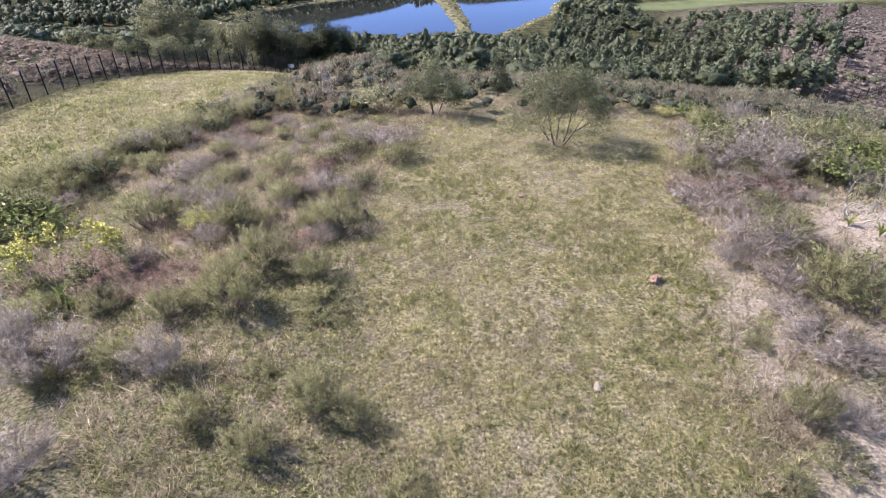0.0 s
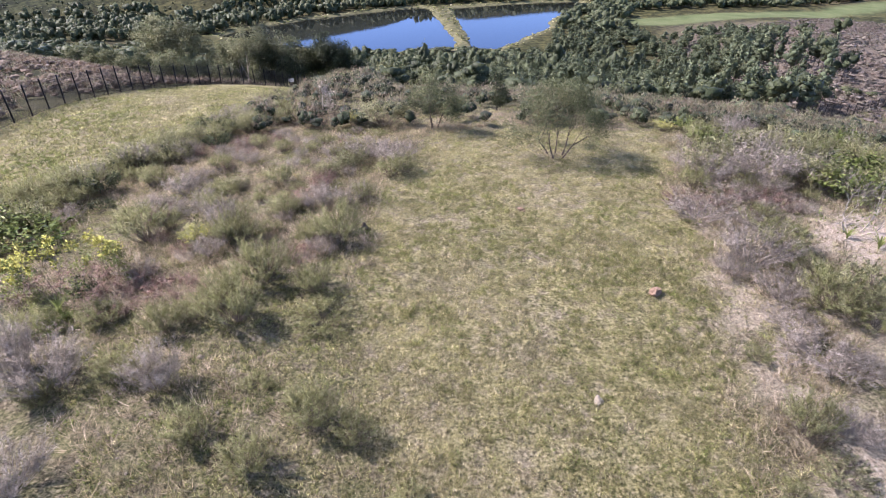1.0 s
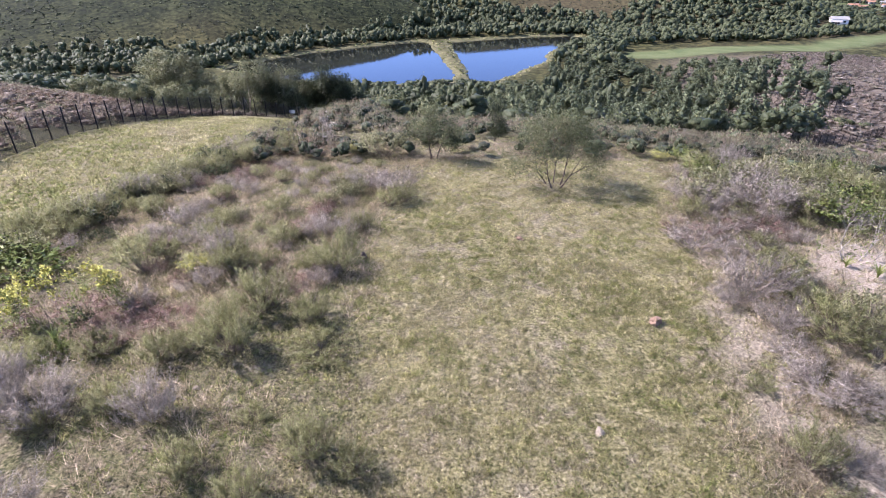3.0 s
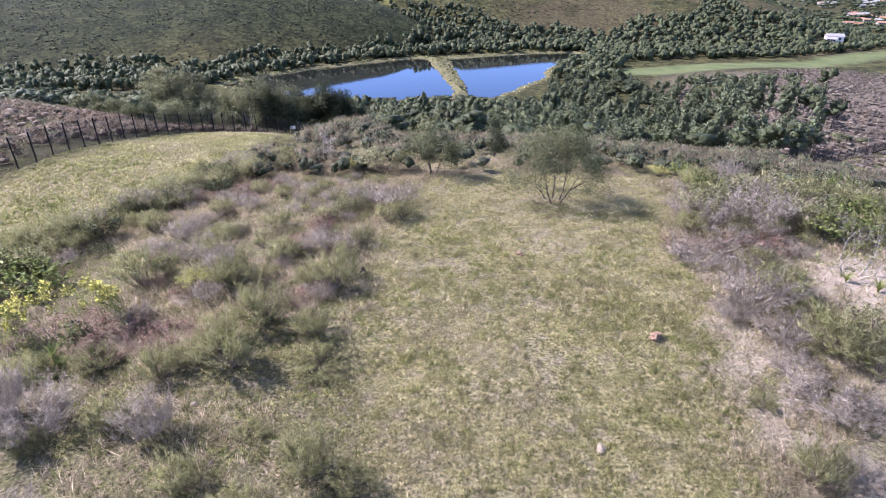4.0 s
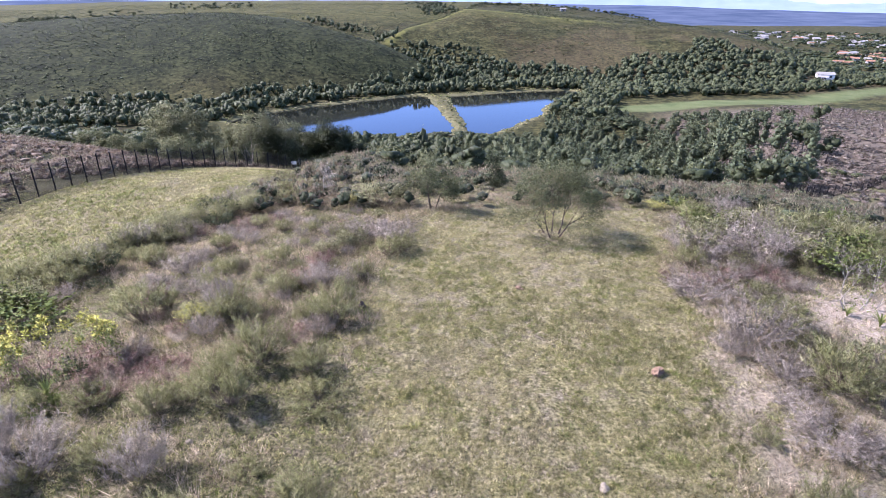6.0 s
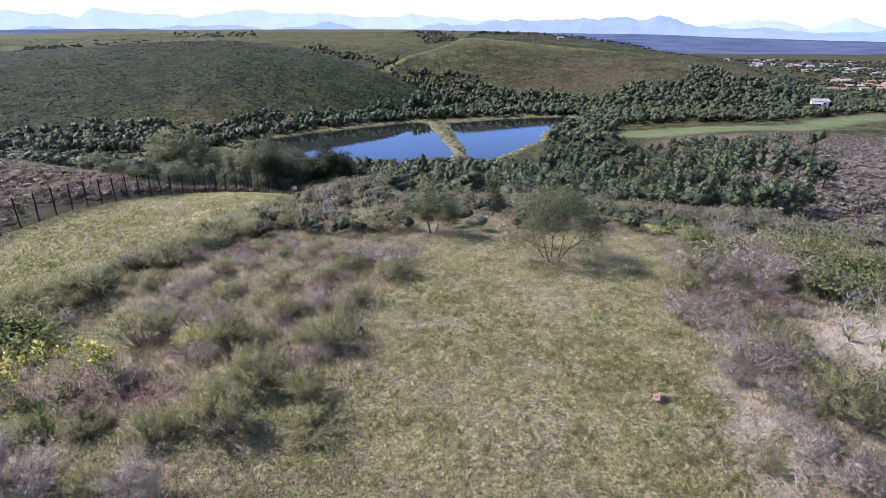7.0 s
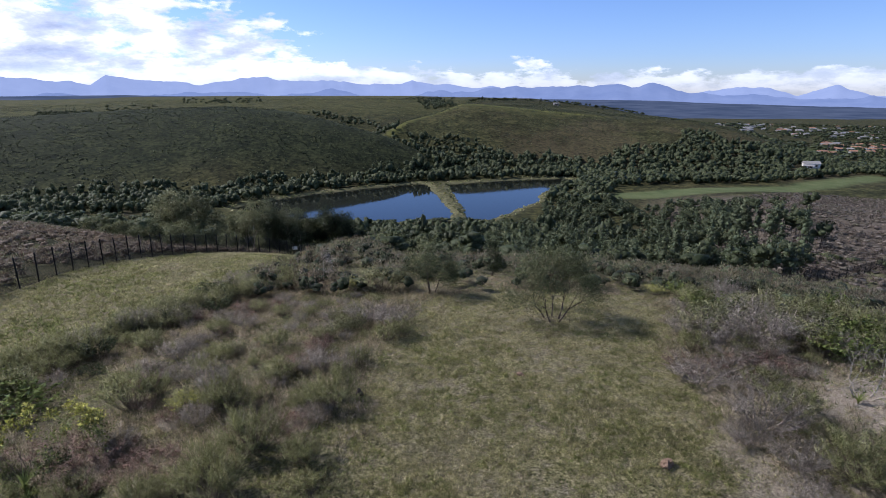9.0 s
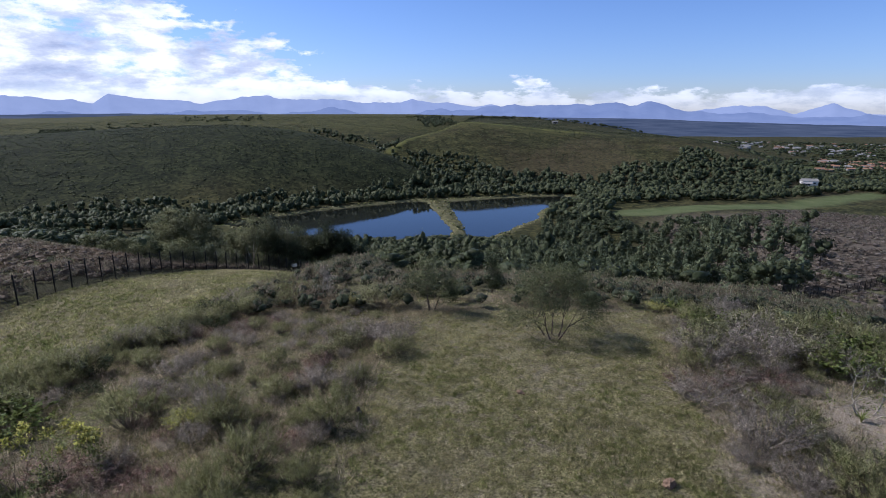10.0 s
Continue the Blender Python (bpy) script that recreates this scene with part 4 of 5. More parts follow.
woods("mixed_wood", c, rng.uniform(1.8, 3.6, n), rng.uniform(4.5, 8, n) * np.interp(np.hypot(c[:, 0], c[:, 1]), [180, 285], [1, 0.6]), 300, 0.36, "tree", tints(n, 0.62, 0.25), TREE_LEAF, "green broad-leaved wood above the dam", 8, 0.78, 0.3)
# thicket along the near shore
c = polar(rng, 480, -14, 19, 175, 241)
n = len(c)
woods("shore_thicket", c, rng.uniform(1.5, 2.8, n), np.clip(53.0 - 0.217 * np.hypot(c[:, 0], c[:, 1]), 1.5, 9) * rng.uniform(0.5, 1.0, n) * np.where(rng.random(n) < 0.07, 1.5, 1), 110, 0.4, "crown", tints(n, 0.4, 0.25), TREE_LEAF, "dark green thicket above the dam's near shore", 6)
# trees and thicket on the near valley floor
c = polar(rng, 430, -44, -9, 140, 300, lambda x, y, a, d: (d < np.interp(a, [-44, -24, -20, -9], [300, 262, 236, 235])) * dry_land(x, y))
n = len(c)
ang = np.degrees(np.arctan2(c[:, 0], c[:, 1]))
tall = rng.uniform(4.0, 7.0, n) * np.interp(np.hypot(c[:, 0], c[:, 1]), [150, 235], [1, 0.8])
tall = np.where(ang > -25, np.clip(52.0 - 0.213 * np.hypot(c[:, 0], c[:, 1]), 1.4, 8) * rng.uniform(0.7, 1.05, n), tall)
woods("valley_wood", c, rng.uniform(2.0, 3.6, n), tall, 150, 0.42, "crown", tints(n, 0.5, 0.25), TREE_LEAF, "dark green trees on the valley floor", 8)
# belt round the far shore and along the foot of the hills
c = polar(rng, 4200, -44, 14, 250, 425, lambda x, y, a, d: dry_land(x, y) * (d > np.where(a < -19, foot_at(a) - np.interp(a, [-44, -24, -19], [50, 40, 22]), foot_at(a) - 26)) * (d < foot_at(a) + np.where(a > -2, 30, 4 + 10 * fuzz(x, y, 25, 60))) * (field_at(x, y) < 0.1))
n = len(c)
woods("shore_wood", c, rng.uniform(1.7, 3.0, n), rng.uniform(4.5, 8.0, n), 78, 0.5, "crown", tints(n, 0.6, 0.2), TREE_LEAF, "dark grey-green trees along the shore and hill foot", 5)
# wood beside the field and up the flank of the broad hill
c = polar(rng, 4600, 11.0, 44, 280, 600, lambda x, y, a, d: dry_land(x, y) * (poly_dist(x, y, FIELD) > 4) * (d < np.interp(a, [11, 12.4, 15.1, 18.6, 21.5, 23.8, 25.6, 27.1, 29.3, 31, 36, 44], [425, 428, 432, 471, 486, 511, 520, 505, 535, 560, 600, 600]) * (0.9 + 0.14 * fuzz(x, y, 30, 30))) * ((np.abs(a - 33.6) > 1.1) | (d < 452) | (d > 486))
          * ((d > np.interp(a, [17, 18, 30, 33, 39], [310, 345, 395, 420, 470])) | (a < 17.3)))
n = len(c)
woods("flank_wood", c, rng.uniform(1.9, 3.4, n), rng.uniform(4, 7.5, n), 62, 0.55, "crown", np.clip(0.58 + 0.2 * wave(c[:, 0], c[:, 1], 60, 2) + rng.normal(size=n) * 0.2, 0, 1), TREE_LEAF, "dark green woodland at the foot of the hill", 4)
# trees between the hill and the town
c = polar(rng, 900, 29, 46, 560, 1100, lambda x, y, a, d: step(0.4, 0.62, fuzz(x, y, 60, 31)))
n = len(c)
woods("scattered_wood", c, rng.uniform(3, 5.5, n), rng.uniform(5, 8.5, n), 20, 1.3, "crown", tints(n, 0.3, 0.15), TREE_LEAF, "dark trees scattered over the lower hill flank", 4)
# plantation in the gully and the trees up its head
c = polar(rng, 5200, -15, 9, 385, 940, lambda x, y, a, d: np.maximum(poly_dist(x, y, GULLY) < 0, 0.55 * ((line_dist(x, y, [(-42, 480), (-53, 560), (-78, 591), (-106, 619), (-136, 654)])[0] < 12) | (np.hypot((x + 5) / 26, (y - 810) / 85) < 0.7 + 0.5 * fuzz(x, y, 30, 61)))))
n = len(c)
woods("gully_wood", c, rng.uniform(1.6, 2.8, n), rng.uniform(3.5, 7, n), 46, 0.55, "crown", tints(n, 0.22, 0.15), TREE_LEAF, "dark young plantation in the gully", 4)
# bushes dotted over the hills
c = polar(rng, 80000, -45, 33, 335, 900, lambda x, y, a, d: (d > foot_at(a)) * (poly_dist(x, y, FIELD) > 6) * (0.3 + step(0.3, 0.75, 0.5 * fuzz(x, y, 55, 24) + 0.5 * fuzz(x, y, 14, 25))) * np.clip(450 / d, 0.3, 1) ** 1.3)
n = len(c)
stuff("hill_bushes", clumps(rng, c, rng.uniform(0.4, 1.15, n), rng.uniform(0.5, 1.3, n), 1, 0.5, "dome", np.clip(0.3 + rng.normal(size=n) * 0.25, 0, 1), 1), TREE_LEAF, "dark bushes dotted over the heath hills", "bushes")
# trees along the crests
c = np.concatenate([polar(rng, 90, 2.5, 7.5, 770, 820), polar(rng, 30, -3.5, 1.5, 860, 960), polar(rng, 50, -24, -17, 790, 880), polar(rng, 60, 8, 20, 740, 800), polar(rng, 26, -33, -26, 690, 790),
                    polar(rng, 130, -38, -31, 690, 760, lambda x, y, a, d: step(0.4, 0.55, fuzz(x, y, 45, 62)))])
n = len(c)
woods("skyline_trees", c, rng.uniform(1.6, 3.6, n), rng.uniform(2, 4.5, n), 24, 1.1, "tree", tints(n, 0.2, 0.1), TREE_LEAF, "dark trees on the hill crest", 3)
# trees among the far town
c = polar(rng, 2600, 24, 46, 850, 1900, lambda x, y, a, d: step(np.where(d > 1300, 0.2, 0.42), 0.6, fuzz(x, y, 95, 63)) * (a > np.interp(d, [900, 1200, 1900], [32, 29, 25])))
n = len(c)
woods("town_trees", c, rng.uniform(4, 8, n), rng.uniform(4, 8, n), 12, 2.2, "tree", tints(n, 0.2, 0.1), TREE_LEAF, "dark trees between the town's houses", 3)
# grass and reeds on the banks
c = polar(rng, 6000, -24, 20, 232, 400, lambda x, y, a, d: (pond(x, y) > 0.2) * (pond(x, y) < 6.0))
n = len(c)
stuff("bank_reeds", clumps(rng, c, rng.uniform(0.4, 1.0, n), rng.uniform(0.3, 0.8, n), 10, 0.4, "dome", tints(n, 0.34, 0.22), 1), GRASS, "pale grass and reeds on the dam banks", "reeds")
# bushes along the dyke between the two dams
c = polar(rng, 60, -1.5, 3.5, 250, 340, lambda x, y, a, d: (poly_dist(x, y, POND_W) > 0.5) & (poly_dist(x, y, POND_E) > 0.3) & (poly_dist(x, y, POND_E) < 4))
n = len(c)
stuff("dyke_bushes", clumps(rng, c, rng.uniform(0.7, 1.5, n), rng.uniform(0.9, 2.2, n), 40, 0.4, "dome", tints(n, 0.6, 0.2), 3, 0.5, 0.7), TREE_LEAF, "grey-green bushes on the dyke between the dams", "bushes")


# ---- trees that stand apart ----
def limbs(rng, p, d, length, r, depth, out, tips, fork=3, curl=0.35):
    """Grow a limb from p along d in short curved pieces, then fork."""
    for _ in range(3):
        q = p + d * length / 3
        out.append((p, q, r))
        p, r = q, r * 0.86
        d = d + np.array(rng.normal(size=3)) * curl * 0.4
        d = d / np.linalg.norm(d)
    tips.append((p, d, depth))
    if depth:
        for _ in range(fork):
            e = d + np.array(rng.normal(size=3)) * 0.62 + [0, 0, 0.12]
            limbs(rng, p, e / np.linalg.norm(e), length * rng.uniform(0.6, 0.85), r * 0.68, depth - 1, out, tips, fork, curl)


def apart_tree(name, x, y, tall, wide, seed, stems, leaves, leaf, leaf_mat, wood_mat, tint, label, depth=3, puff=0.16, lean=0.5, fork=3):
    r2 = np.random.default_rng(seed)
    out, tips = [], []
    for i in range(stems):
        th = 6.283 * i / stems + r2.uniform(-0.5, 0.5)
        d = np.array([math.cos(th) * lean, math.sin(th) * lean, 1.0])
        limbs(r2, np.array([math.cos(th) * 0.04, math.sin(th) * 0.04, -0.1]), d / np.linalg.norm(d), 0.36, 0.035 if stems > 1 else 0.05, depth, out, tips, fork)
    a, b, r = (np.array([o[k] for o in out]) for k in range(3))
    size = max(1e-6, b[:, 2].max())
    span = max(1e-6, np.percentile(np.hypot(b[:, 0], b[:, 1]), 96))
    sc = np.array([wide / 2 / span, wide / 2 / span, tall / size])
    ends = np.array([t[0] for t in tips if t[2] <= 1])
    k = r2.integers(0, len(ends), leaves)
    lp = ends[k] * sc + r2.normal(size=(leaves, 3)) * puff * tall * np.array([1, 1, 0.8])
    lp[:, 2] = np.maximum(lp[:, 2], (0.22 + 0.2 * r2.random(leaves)) * tall)
    lf = leaf_tris(r2, lp, unit(r2.normal(size=(leaves, 3)) + [0, 0, 0.4]), leaf * r2.uniform(0.6, 1.3, leaves), leaf * 0.4 * r2.uniform(0.7, 1.3, leaves))
    ob = thing(name, pose(x, y, float(height(x, y)) - 0.03), label, "tree")
    v, f = cones(a * sc, b * sc, r * tall * (0.85 if wood_mat is PALE_BARK and tall < 2.5 else 0.58))
    part("trunk", mesh_of("trunk", v, f, wood_mat), ob)
    if leaves:
        shade = np.clip(tint + r2.normal(size=len(ends)) * 0.2, 0, 1)
        nrm = unit((lp - [0, 0, tall * 0.5]) / [wide / 2, wide / 2, tall / 2] + r2.normal(size=(leaves, 3)) * 0.35 + [0, 0, 0.1])
        part("crown", mesh_of("crown", *lf, leaf_mat, np.repeat(shade[k], 3), normals=np.repeat(nrm, 3, 0)), ob)
    return ob


apart_tree("small_tree", 4.75, 21.8, 2.9, 3.7, 4, 5, 21000, 0.066, TREE_LEAF, BARK, 0.72, "small multi-stemmed olive tree with an airy crown on the turf", 3, 0.075, 0.75)
apart_tree("bushy_tree", -0.4, 25.9, 2.7, 2.2, 7, 3, 7000, 0.085, TREE_LEAF, BARK, 0.7, "dark green bushy young tree at the edge of the scrub", 3, 0.09, 0.6)
apart_tree("slender_tree", 3.0, 31.0, 2.3, 1.3, 9, 1, 2600, 0.10, TREE_LEAF, BARK, 0.2, "slender dark leaning young tree in the scrub", 3, 0.07, 0.25)
apart_tree("sapling", -6.3, 28.4, 1.9, 1.2, 12, 1, 420, 0.10, SHRUB_D, PALE_BARK, 0.9, "thin sapling with a pale tuft of leaves", 3, 0.06, 0.2)
apart_tree("spreading_tree", -36.5, 77.5, 8.4, 11.5, 21, 4, 20000, 0.24, TREE_LEAF, BARK, 0.9, "wide spreading green tree beyond the fence", 3, 0.045, 0.8)
apart_tree("dense_tree", -18.0, 87.0, 9.5, 11.0, 25, 3, 26000, 0.28, TREE_LEAF, BARK, 0.3, "large dense dark tree at the end of the fence", 3, 0.06, 0.7)
apart_tree("dense_tree", -21.0, 85.0, 8.2, 7.5, 26, 3, 17000, 0.26, TREE_LEAF, BARK, 0.35, "large dense dark tree at the end of the fence", 3, 0.06, 0.7)
apart_tree("dense_tree", -15.4, 86.0, 8.0, 7.0, 27, 3, 17000, 0.26, TREE_LEAF, BARK, 0.2, "large dense dark tree at the end of the fence", 3, 0.06, 0.7)
for i in range(9):
    xx, yy = -32.5 + i * 1.35 + rng.uniform(-1, 1), 85 + rng.uniform(-6, 8)
    apart_tree("gum_tree", xx, yy, rng.uniform(7.0, 9.8), rng.uniform(4, 6), 40 + i, 2, 8000, 0.22, TREE_LEAF, PALE_BARK, 0.8 + 0.2 * (i % 2), "pale grey-green feathery tree beyond the fence", 3, 0.045, 0.4)
for i in range(14):
    xx = -80 + i * 3.6 + rng.uniform(-2, 2)
    yy = -xx * 1.25 + 26 + rng.uniform(-6, 18)
    apart_tree("field_tree", xx, yy, rng.uniform(2.6, 5.0), rng.uniform(3.5, 6.0), 60 + i, 3, 4500, 0.2, TREE_LEAF, BARK, 0.75, "low rounded green tree on the heath", 3, 0.08, 0.7)
# dead bleached tree with a green shoot
apart_tree("dead_tree", 13.1, 15.4, 1.9, 3.0, 33, 4, 500, 0.10, SHRUB_B, PALE_BARK, 0.7, "bleached bare-limbed dying shrub tree with a few green leaves", 3, 0.05, 1.1)


# ---- fences ----
def fence(name, line, tall, gap, label):
    """A black wire fence: posts, and close wires between them."""
    ob = thing(name, Matrix(), label, "fence")
    pts = [Vector(p) for p in line]
    posts, carry = [], 0.0
    for a, b in zip(pts[:-1], pts[1:]):
        ln = (b - a).length
        s = carry
        while s < ln:
            posts.append(a.lerp(b, s / ln))
            s += gap
        carry = s - ln
    bm = bmesh.new()
    bmesh.ops.create_cone(bm, cap_ends=True, segments=8, radius1=0.045, radius2=0.045, depth=tall + 0.3, matrix=Matrix.Translation((0, 0, tall / 2 - 0.1)))
    bmesh.ops.create_cone(bm, cap_ends=True, segments=8, radius1=0.055, radius2=0.02, depth=0.05, matrix=Matrix.Translation((0, 0, tall + 0.07)))
    pm = bm_mesh("post", bm, STEEL)
    feet = [Vector((p.x, p.y, float(height(p.x, p.y)))) for p in posts]
    for p in feet:
        q = part("post", pm, ob)
        q.matrix_basis = Matrix.Translation(p) @ pose(0, 0, 0, rng.uniform(-1.2, 1.2), rng.uniform(-1.2, 1.2), 0)
    for j in range(len(feet) - 1):
        a, b = np.array(feet[j]), np.array(feet[j + 1])
        hs = np.linspace(0.06, tall - 0.05, 16)
        A, B = a + np.outer(hs, [0, 0, 1]), b + np.outer(hs, [0, 0, 1])
        k = np.linspace(0.04, 0.96, 24)[:, None]
        C = a * (1 - k) + b * k
        v, f = join(cones(A, B, 0.009), cones(B, A, 0.009), cones(C + [0, 0, 0.03], C + [0, 0, tall - 0.05], 0.014))
        tagged(part("wire_panel", mesh_of("wire_panel", v, f, STEEL), ob), kind="stuff")
    return ob


fence("boundary_fence", FENCE, 1.8, 1.45, "long black welded-wire fence with slim posts along the meadow")
fence("lower_fence", [(48, 74), (58, 81), (68, 87), (82, 96.5), (102, 109)], 1.8, 2.4, "black boundary fence lower on the slope beside a pale track")

boundary = bpy.data.objects["boundary_fence"]
bm = bmesh.new()
box(bm, -0.30, 0.30, -0.01, 0.01, -0.19, 0.19, 0.004)
plate = part("sign", bm_mesh("sign", bm, WHITE), boundary, "small white sign board")
plate.matrix_basis = pose(-16.9, 63.0, float(height(-16.9, 63.0)) + 1.25, 0, 0, 14)


# ---- single things on the hilltop ----
def lump(name, mat, x, y, size, seed, label, category, rough=0.25, cuts=3):
    """An uneven stone or clod, bedded in the ground."""
    bm = bmesh.new()
    bmesh.ops.create_icosphere(bm, subdivisions=cuts, radius=0.5)
    off = Vector((seed * 3.1, seed * 1.7, 0))
    for v in bm.verts:
        k = 1 + rough * noise.noise(v.co * 2.2 + off) + 0.5 * rough * noise.noise(v.co * 6 + off) + 0.25 * rough * noise.noise(v.co * 15 + off)
        v.co = Vector((v.co.x * k * size[0], v.co.y * k * size[1], v.co.z * k * size[2]))
        if v.co.z < 0:
            v.co.z *= 0.4
    ob = new(name, bm_mesh(name, bm, mat, False))
    ob.matrix_basis = pose(x, y, float(height(x, y)) + 0.02 * size[2], 0, 0, seed * 37)
    return tagged(ob, label, category)


lump("earth_mound", CLAY, 5.7, 12.0, (0.36, 0.30, 0.28), 1, "reddish crumbly earth mound on the turf", "mound", rough=0.6)
lump("stone", STONE, 3.3, 8.25, (0.26, 0.2, 0.13), 2, "pale rounded stone lying in the turf", "stone", rough=0.4)
lump("earth_clod", CLAY, 2.7, 16.8, (0.30, 0.24, 0.16), 3, "small brown earth clod in the turf", "clod", rough=0.6)
lump("flat_rock", STONE, -7.8, 14.1, (0.85, 0.5, 0.22), 4, "flat pale rock showing among the heath", "rock", rough=0.35)
lump("tree_stump", BARK, -2.5, 15.5, (0.22, 0.2, 0.34), 5, "dark brown rotting stump at the turf edge", "stump", rough=0.5)
lump("earth_clod", CLAY, -4.3, 14.4, (0.45, 0.25, 0.14), 6, "low brown earth clod in the heath", "clod", rough=0.6)
for i, (x, y, s) in enumerate([(-5.6, 9.6, 0.17), (-6.0, 7.9, 0.12), (-4.6, 7.9, 0.10), (7.2, 9.6, 0.10), (6.9, 7.6, 0.09), (7.6, 6.6, 0.10), (-6.9, 6.8, 0.12)]):
    lump("stone", STONE, x, y, (s, s * 0.8, s * 0.7), 10 + i, "small pale stone on bare soil", "stone", cuts=2)
for i in range(70):
    x, y = rng.uniform(6.4, 12), rng.uniform(5.2, 12.5)
    if i > 40:
        x, y = rng.uniform(-9, -1.2), rng.uniform(5.5, 10)
    s = rng.uniform(0.03, 0.075)
    lump("pebble", STONE, x, y, (s * 1.3, s, s * 0.8), 30 + i, "small pale pebble on the soil", "pebble", cuts=1)


def strap_plant(x, y, tall, seed, label):
    """A rosette of arching strap leaves."""
    r2 = np.random.default_rng(seed)
    ob = thing("strap_leaved_plant", pose(x, y, float(height(x, y))), label, "plant")
    for i in range(26):
        th, ln, out = r2.uniform(0, 6.283), tall * r2.uniform(0.7, 1.15), r2.uniform(0.25, 0.95)
        pts = []
        for j in range(5):
            u = j / 4
            pts.append((math.cos(th) * out * ln * (u ** 1.5) * 0.8, math.sin(th) * out * ln * (u ** 1.5) * 0.8, ln * (u - 0.35 * out * u * u)))
        side = np.array([-math.sin(th), math.cos(th), 0]) * 0.022
        v, f = [], []
        for j, p in enumerate(pts):
            wd = side * (1 - (j / 4) ** 2 * 0.85)
            v += [np.array(p) - wd, np.array(p) + [0, 0, -0.008], np.array(p) + wd]
            if j:
                b = 3 * (j - 1)
                f += [[b, b + 1, b + 4, b + 3], [b + 1, b + 2, b + 5, b + 4]]
        part("leaf", mesh_of("leaf", np.array(v), np.array(f), SHRUB_B, np.full(len(v), r2.uniform(0.7, 1.0)), smooth=True), ob)
    return ob


strap_plant(-10.1, 11.6, 0.62, 1, "bright green strap-leaved plant in the heath")
strap_plant(13.3, 14.4, 0.6, 2, "green strap-leaved plant on bare sand")
strap_plant(12.7, 15.0, 0.4, 3, "small green strap-leaved plant under the dead tree")
strap_plant(14.0, 13.6, 0.6, 4, "green strap-leaved plant on bare sand")


def flowering(name, x, y, wide, tall, seed, blooms, label):
    """A bush whose outer twigs carry yellow flowers."""
    r2 = np.random.default_rng(seed)
    wood, leaf, shade, nrm = shrub_parts(r2, 50, 12, 0.07, 0.02, 0.6, 0.8, twig_r=0.006)
    ob = thing(name, pose(x, y, float(height(x, y)) - 0.02, 0, 0, seed * 50), label, "shrub")
    ob.scale = (wide, wide, tall)
    part("wood", mesh_of("wood", *wood, TWIG), ob)
    part("foliage", mesh_of("foliage", *leaf, SHRUB_G, np.clip(shade + 0.2, 0, 1), normals=nrm), ob)
    p = leaf[0].reshape(-1, 3, 3)[:, 2]
    p = p[p[:, 2] > np.percentile(p[:, 2], 55)]
    q = p[r2.integers(0, len(p), blooms)] + r2.normal(size=(blooms, 3)) * 0.03
    v, f = leaf_tris(r2, q, unit(r2.normal(size=(blooms, 3)) + [0, 0, 0.6]), np.full(blooms, 0.05), np.full(blooms, 0.035))
    part("blossom", mesh_of("blossom", v, f, YELLOW, np.repeat(r2.random(blooms), 3)), ob, "yellow blossom")
    return ob


def leggy(x, y, tall, wide, lean, seed, heads, label):
    """A bare-stemmed shrub that carries heads of yellow-green leaves and flowers at its twig ends."""
    r2 = np.random.default_rng(seed)
    out, tips = [], []
    for i in range(4):
        th = 6.283 * i / 4 + r2.uniform(-0.5, 0.5)
        d = np.array([math.cos(th) * 0.5 + lean, math.sin(th) * 0.35, 1.0])
        limbs(r2, np.array([math.cos(th) * 0.03, math.sin(th) * 0.03, -0.05]), d / np.linalg.norm(d), 0.34, 0.022, 2, out, tips, 3, 0.5)
    a, b, r = (np.array([o[k] for o in out]) for k in range(3))
    sc = np.array([wide / np.ptp(b[:, 0]), wide * 0.8 / np.ptp(b[:, 1]), tall / b[:, 2].max()])
    ob = thing("yellow_flowering_shrub", pose(x, y, float(height(x, y)) - 0.02), label, "shrub")
    per_stem = len(a) // 4
    for i in range(4):
        k = slice(i * per_stem, (i + 1) * per_stem)
        part("stem", mesh_of("stem", *cones(a[k] * sc, b[k] * sc, r[k] * 0.9), TWIG), ob)
    ends = np.array([t[0] for t in tips if t[2] == 0]) * sc
    ends = ends[np.argsort(-ends[:, 2])]

    def head(c, mat, size, spread, n):
        p = c + r2.normal(size=(n, 3)) * spread
        v, f = leaf_tris(r2, p, unit(r2.normal(size=p.shape) + [0, 0, 0.7]), size * r2.uniform(0.6, 1.2, n), size * 0.55 * r2.uniform(0.7, 1.2, n))
        return mesh_of("head", v, f, mat, np.repeat(np.clip(r2.random() + r2.normal(size=n) * 0.15, 0, 1), 3), normals=np.repeat(unit(r2.normal(size=p.shape) * 0.5 + [0, 0, 1]), 3, 0))
    for c in ends[:heads]:
        tagged(part("flower_head", head(c, YELLOW, 0.085, 0.06, 40), ob, "yellow-green flower head"), kind="stuff")
    for c in ends[heads // 2:]:
        tagged(part("leaf_tuft", head(c, SHRUB_B, 0.07, 0.085, 30), ob), kind="stuff")
    return ob


leggy(-10.3, 11.9, 2.1, 1.7, 0.05, 3, 20, "leggy shrub with bare stems and yellow-green flower heads")
leggy(-9.4, 13.2, 1.35, 1.3, 0.2, 8, 16, "leggy shrub with bare stems and yellow-green flower heads")
leggy(-11.6, 12.6, 1.2, 0.9, -0.1, 5, 10, "small leggy shrub with pale yellow flower heads")
flowering("yellow_daisy_bush", -7.6, 14.9, 0.95, 0.6, 5, 650, "rounded bush covered in yellow flowers")
flowering("yellow_daisy_bush", 11.0, 26.8, 1.0, 0.6, 6, 500, "rounded bush covered in yellow flowers")
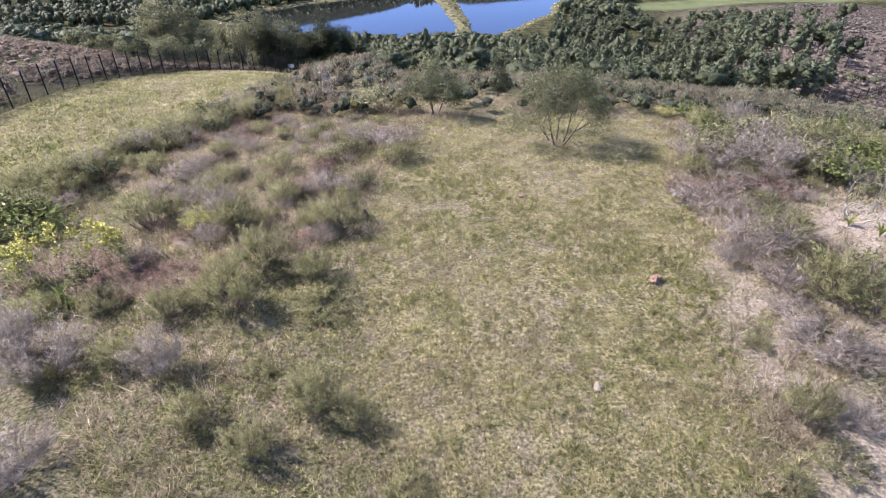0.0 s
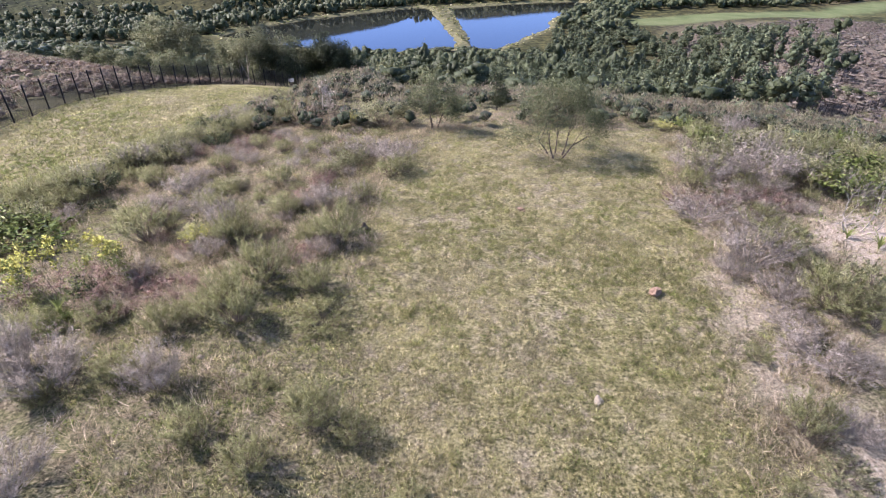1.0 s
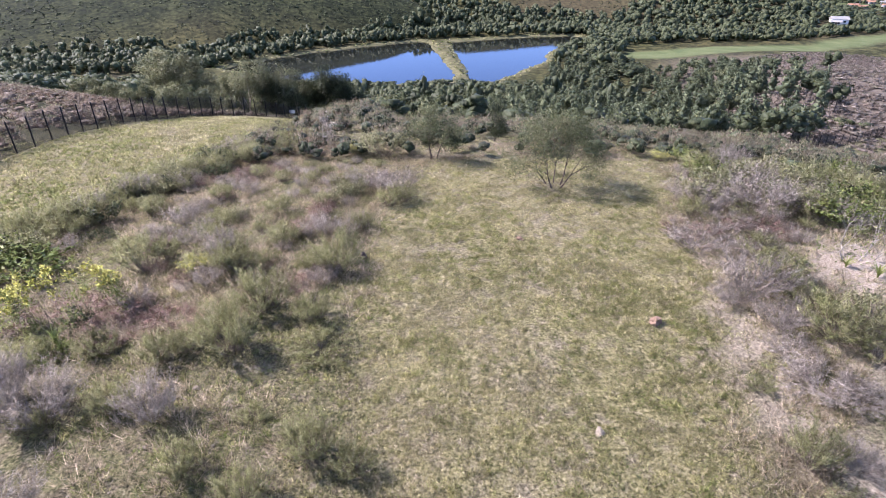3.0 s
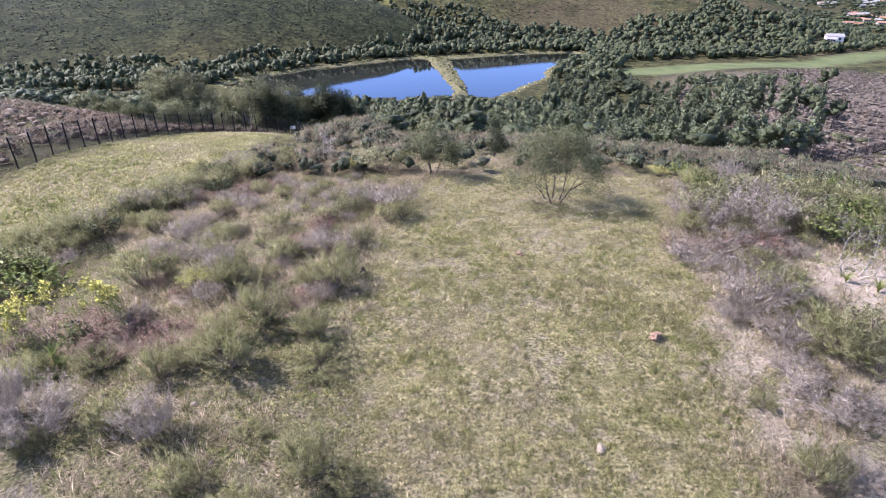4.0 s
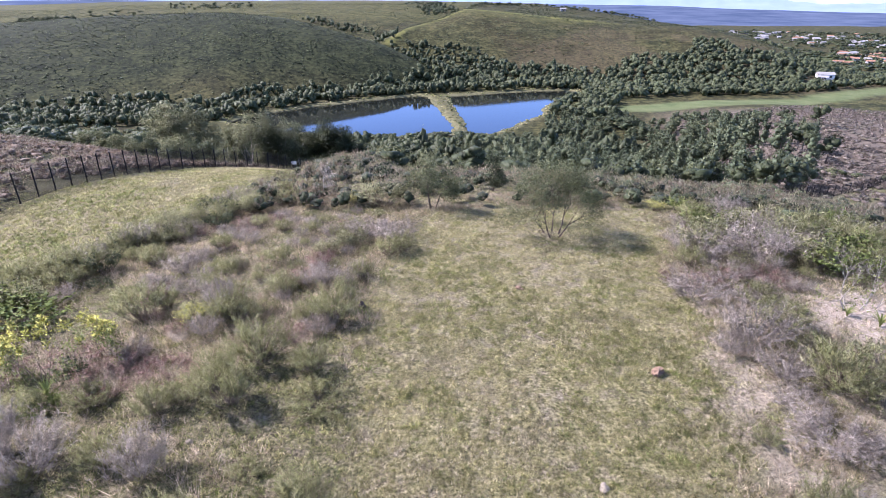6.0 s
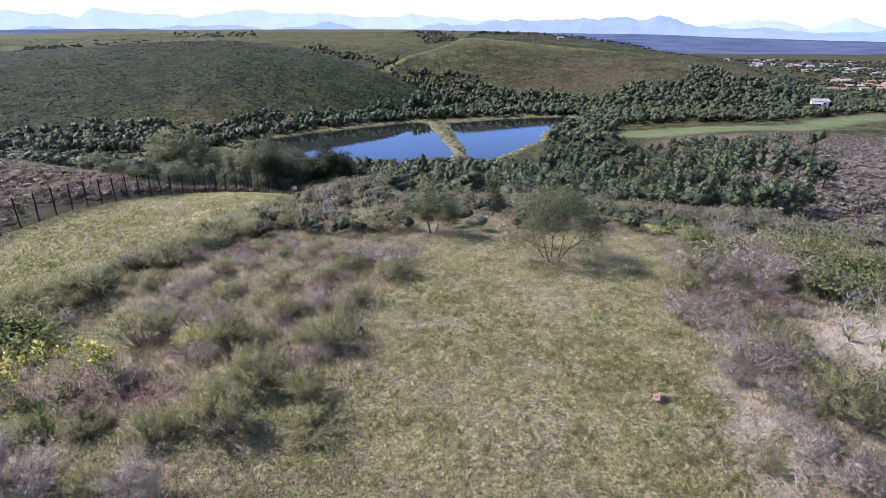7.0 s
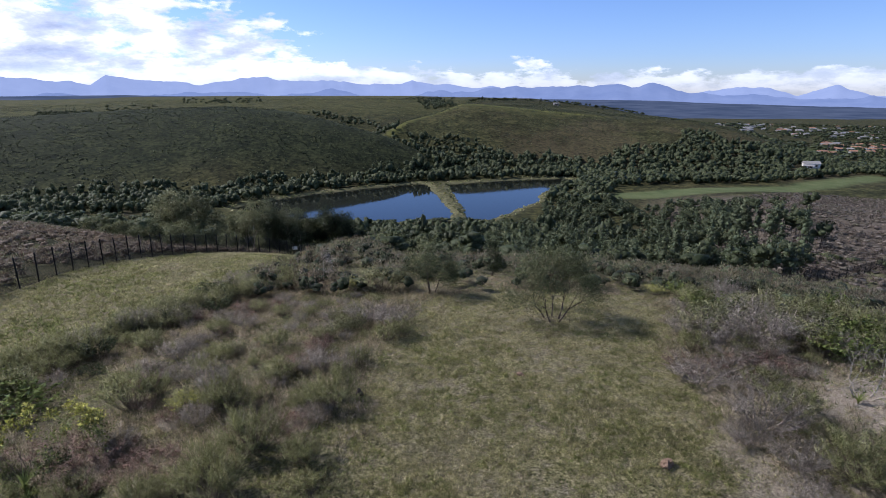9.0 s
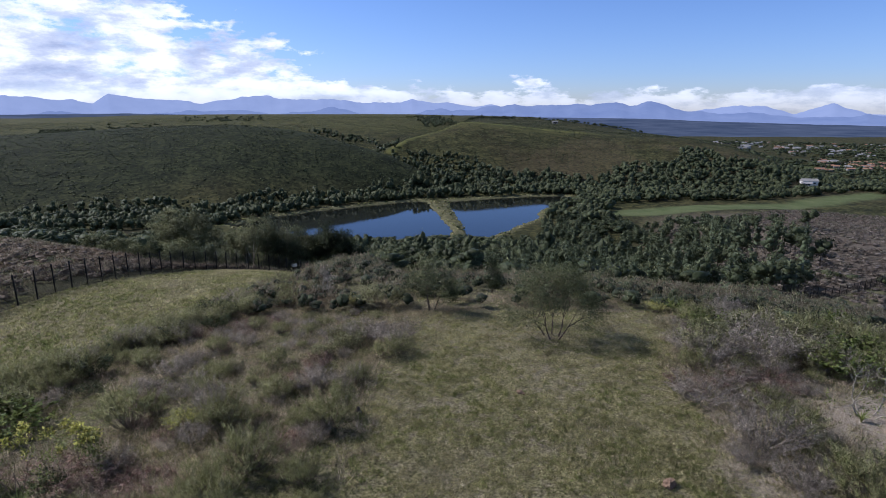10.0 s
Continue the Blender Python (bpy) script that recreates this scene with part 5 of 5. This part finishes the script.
flowering("yellow_daisy_bush", -4.3, 26.4, 0.7, 0.8, 7, 420, "bush with some yellow flowers at the scrub edge")


# ---- buildings in the valley ----
def house(x, y, wide, deep, tall, turn, roof_mat, label, name="house", group=""):
    """A plastered house with a pitched roof, windows and a door."""
    ob = thing(name, pose(x, y, float(height(x, y)), 0, 0, turn), label, "house", group)
    bm = bmesh.new()
    box(bm, -wide / 2, wide / 2, -deep / 2, deep / 2, -1.5, tall)
    wall = part("wall", bm_mesh("wall", bm, WHITE if name == "farmhouse" else CREAM), ob)
    e, rise = 0.45, deep * 0.26
    v = [(-wide / 2 - e, -deep / 2 - e, tall), (wide / 2 + e, -deep / 2 - e, tall), (wide / 2 + e, deep / 2 + e, tall), (-wide / 2 - e, deep / 2 + e, tall), (-wide / 2 - e, 0, tall + rise), (wide / 2 + e, 0, tall + rise)]
    bm = bmesh.new()
    vs = [bm.verts.new(p) for p in v]
    for f in ((0, 1, 5, 4), (2, 3, 4, 5), (1, 2, 5), (3, 0, 4), (3, 2, 1, 0)):
        bm.faces.new([vs[k] for k in f])
    part("roof", bm_mesh("roof", bm, roof_mat), ob)
    n_ = max(2, int(wide / 4))
    bm = bmesh.new()
    box(bm, -0.7, 0.7, -0.05, 0.05, 0.9, 2.1)
    wm = bm_mesh("window", bm, DARK)
    for i in range(n_):
        q = part("window", wm, wall)
        q.matrix_basis = pose(-wide / 2 + (i + 0.5) * wide / n_, -deep / 2 - 0.01, 0)
    bm = bmesh.new()
    box(bm, -0.5, 0.5, -0.06, 0.06, 0.0, 2.05)
    q = part("door", bm_mesh("door", bm, BARK), wall)
    q.matrix_basis = pose(wide * 0.5 / n_ - wide / 2 + 1.6, -deep / 2 - 0.01, 0)
    return ob


house(267, 401, 10, 6, 3.0, -12, CREAM, "large white farmhouse with a low pale roof among trees", "farmhouse")
house(261, 394, 6, 4, 2.2, -34, ROOF, "white side building with a low grey roof", "farmhouse")
r3 = np.random.default_rng(77)
done = 0
while done < 190:
    near_ = done < 60
    a, d = radians(r3.uniform(34, 43) if near_ else r3.uniform(25, 43)), math.sqrt(r3.uniform(1000 ** 2, 1220 ** 2) if near_ else r3.uniform(1350 ** 2, 1900 ** 2))
    x, y = d * math.sin(a), d * math.cos(a)
    if math.degrees(a) < np.interp(d, [1000, 1200, 1400, 1900], [34.5, 32, 28, 25.5]) or wave(np.array(x), np.array(y), 240, 9) < -0.15:
        continue
    house(x, y, r3.uniform(8, 13), r3.uniform(6, 8), r3.uniform(2.6, 3.4), r3.uniform(-30, 30), TILE if near_ and done % 3 else (ROOF, TILE, CREAM, CREAM)[int(r3.integers(4))], "small house with a clay roof at the town's edge" if near_ else "small pale house in the distant town", "house", "houses of the far town")
    done += 1
house(140, 690, 6, 4, 2.2, 10, CREAM, "small lone house on the hill crest", "house")
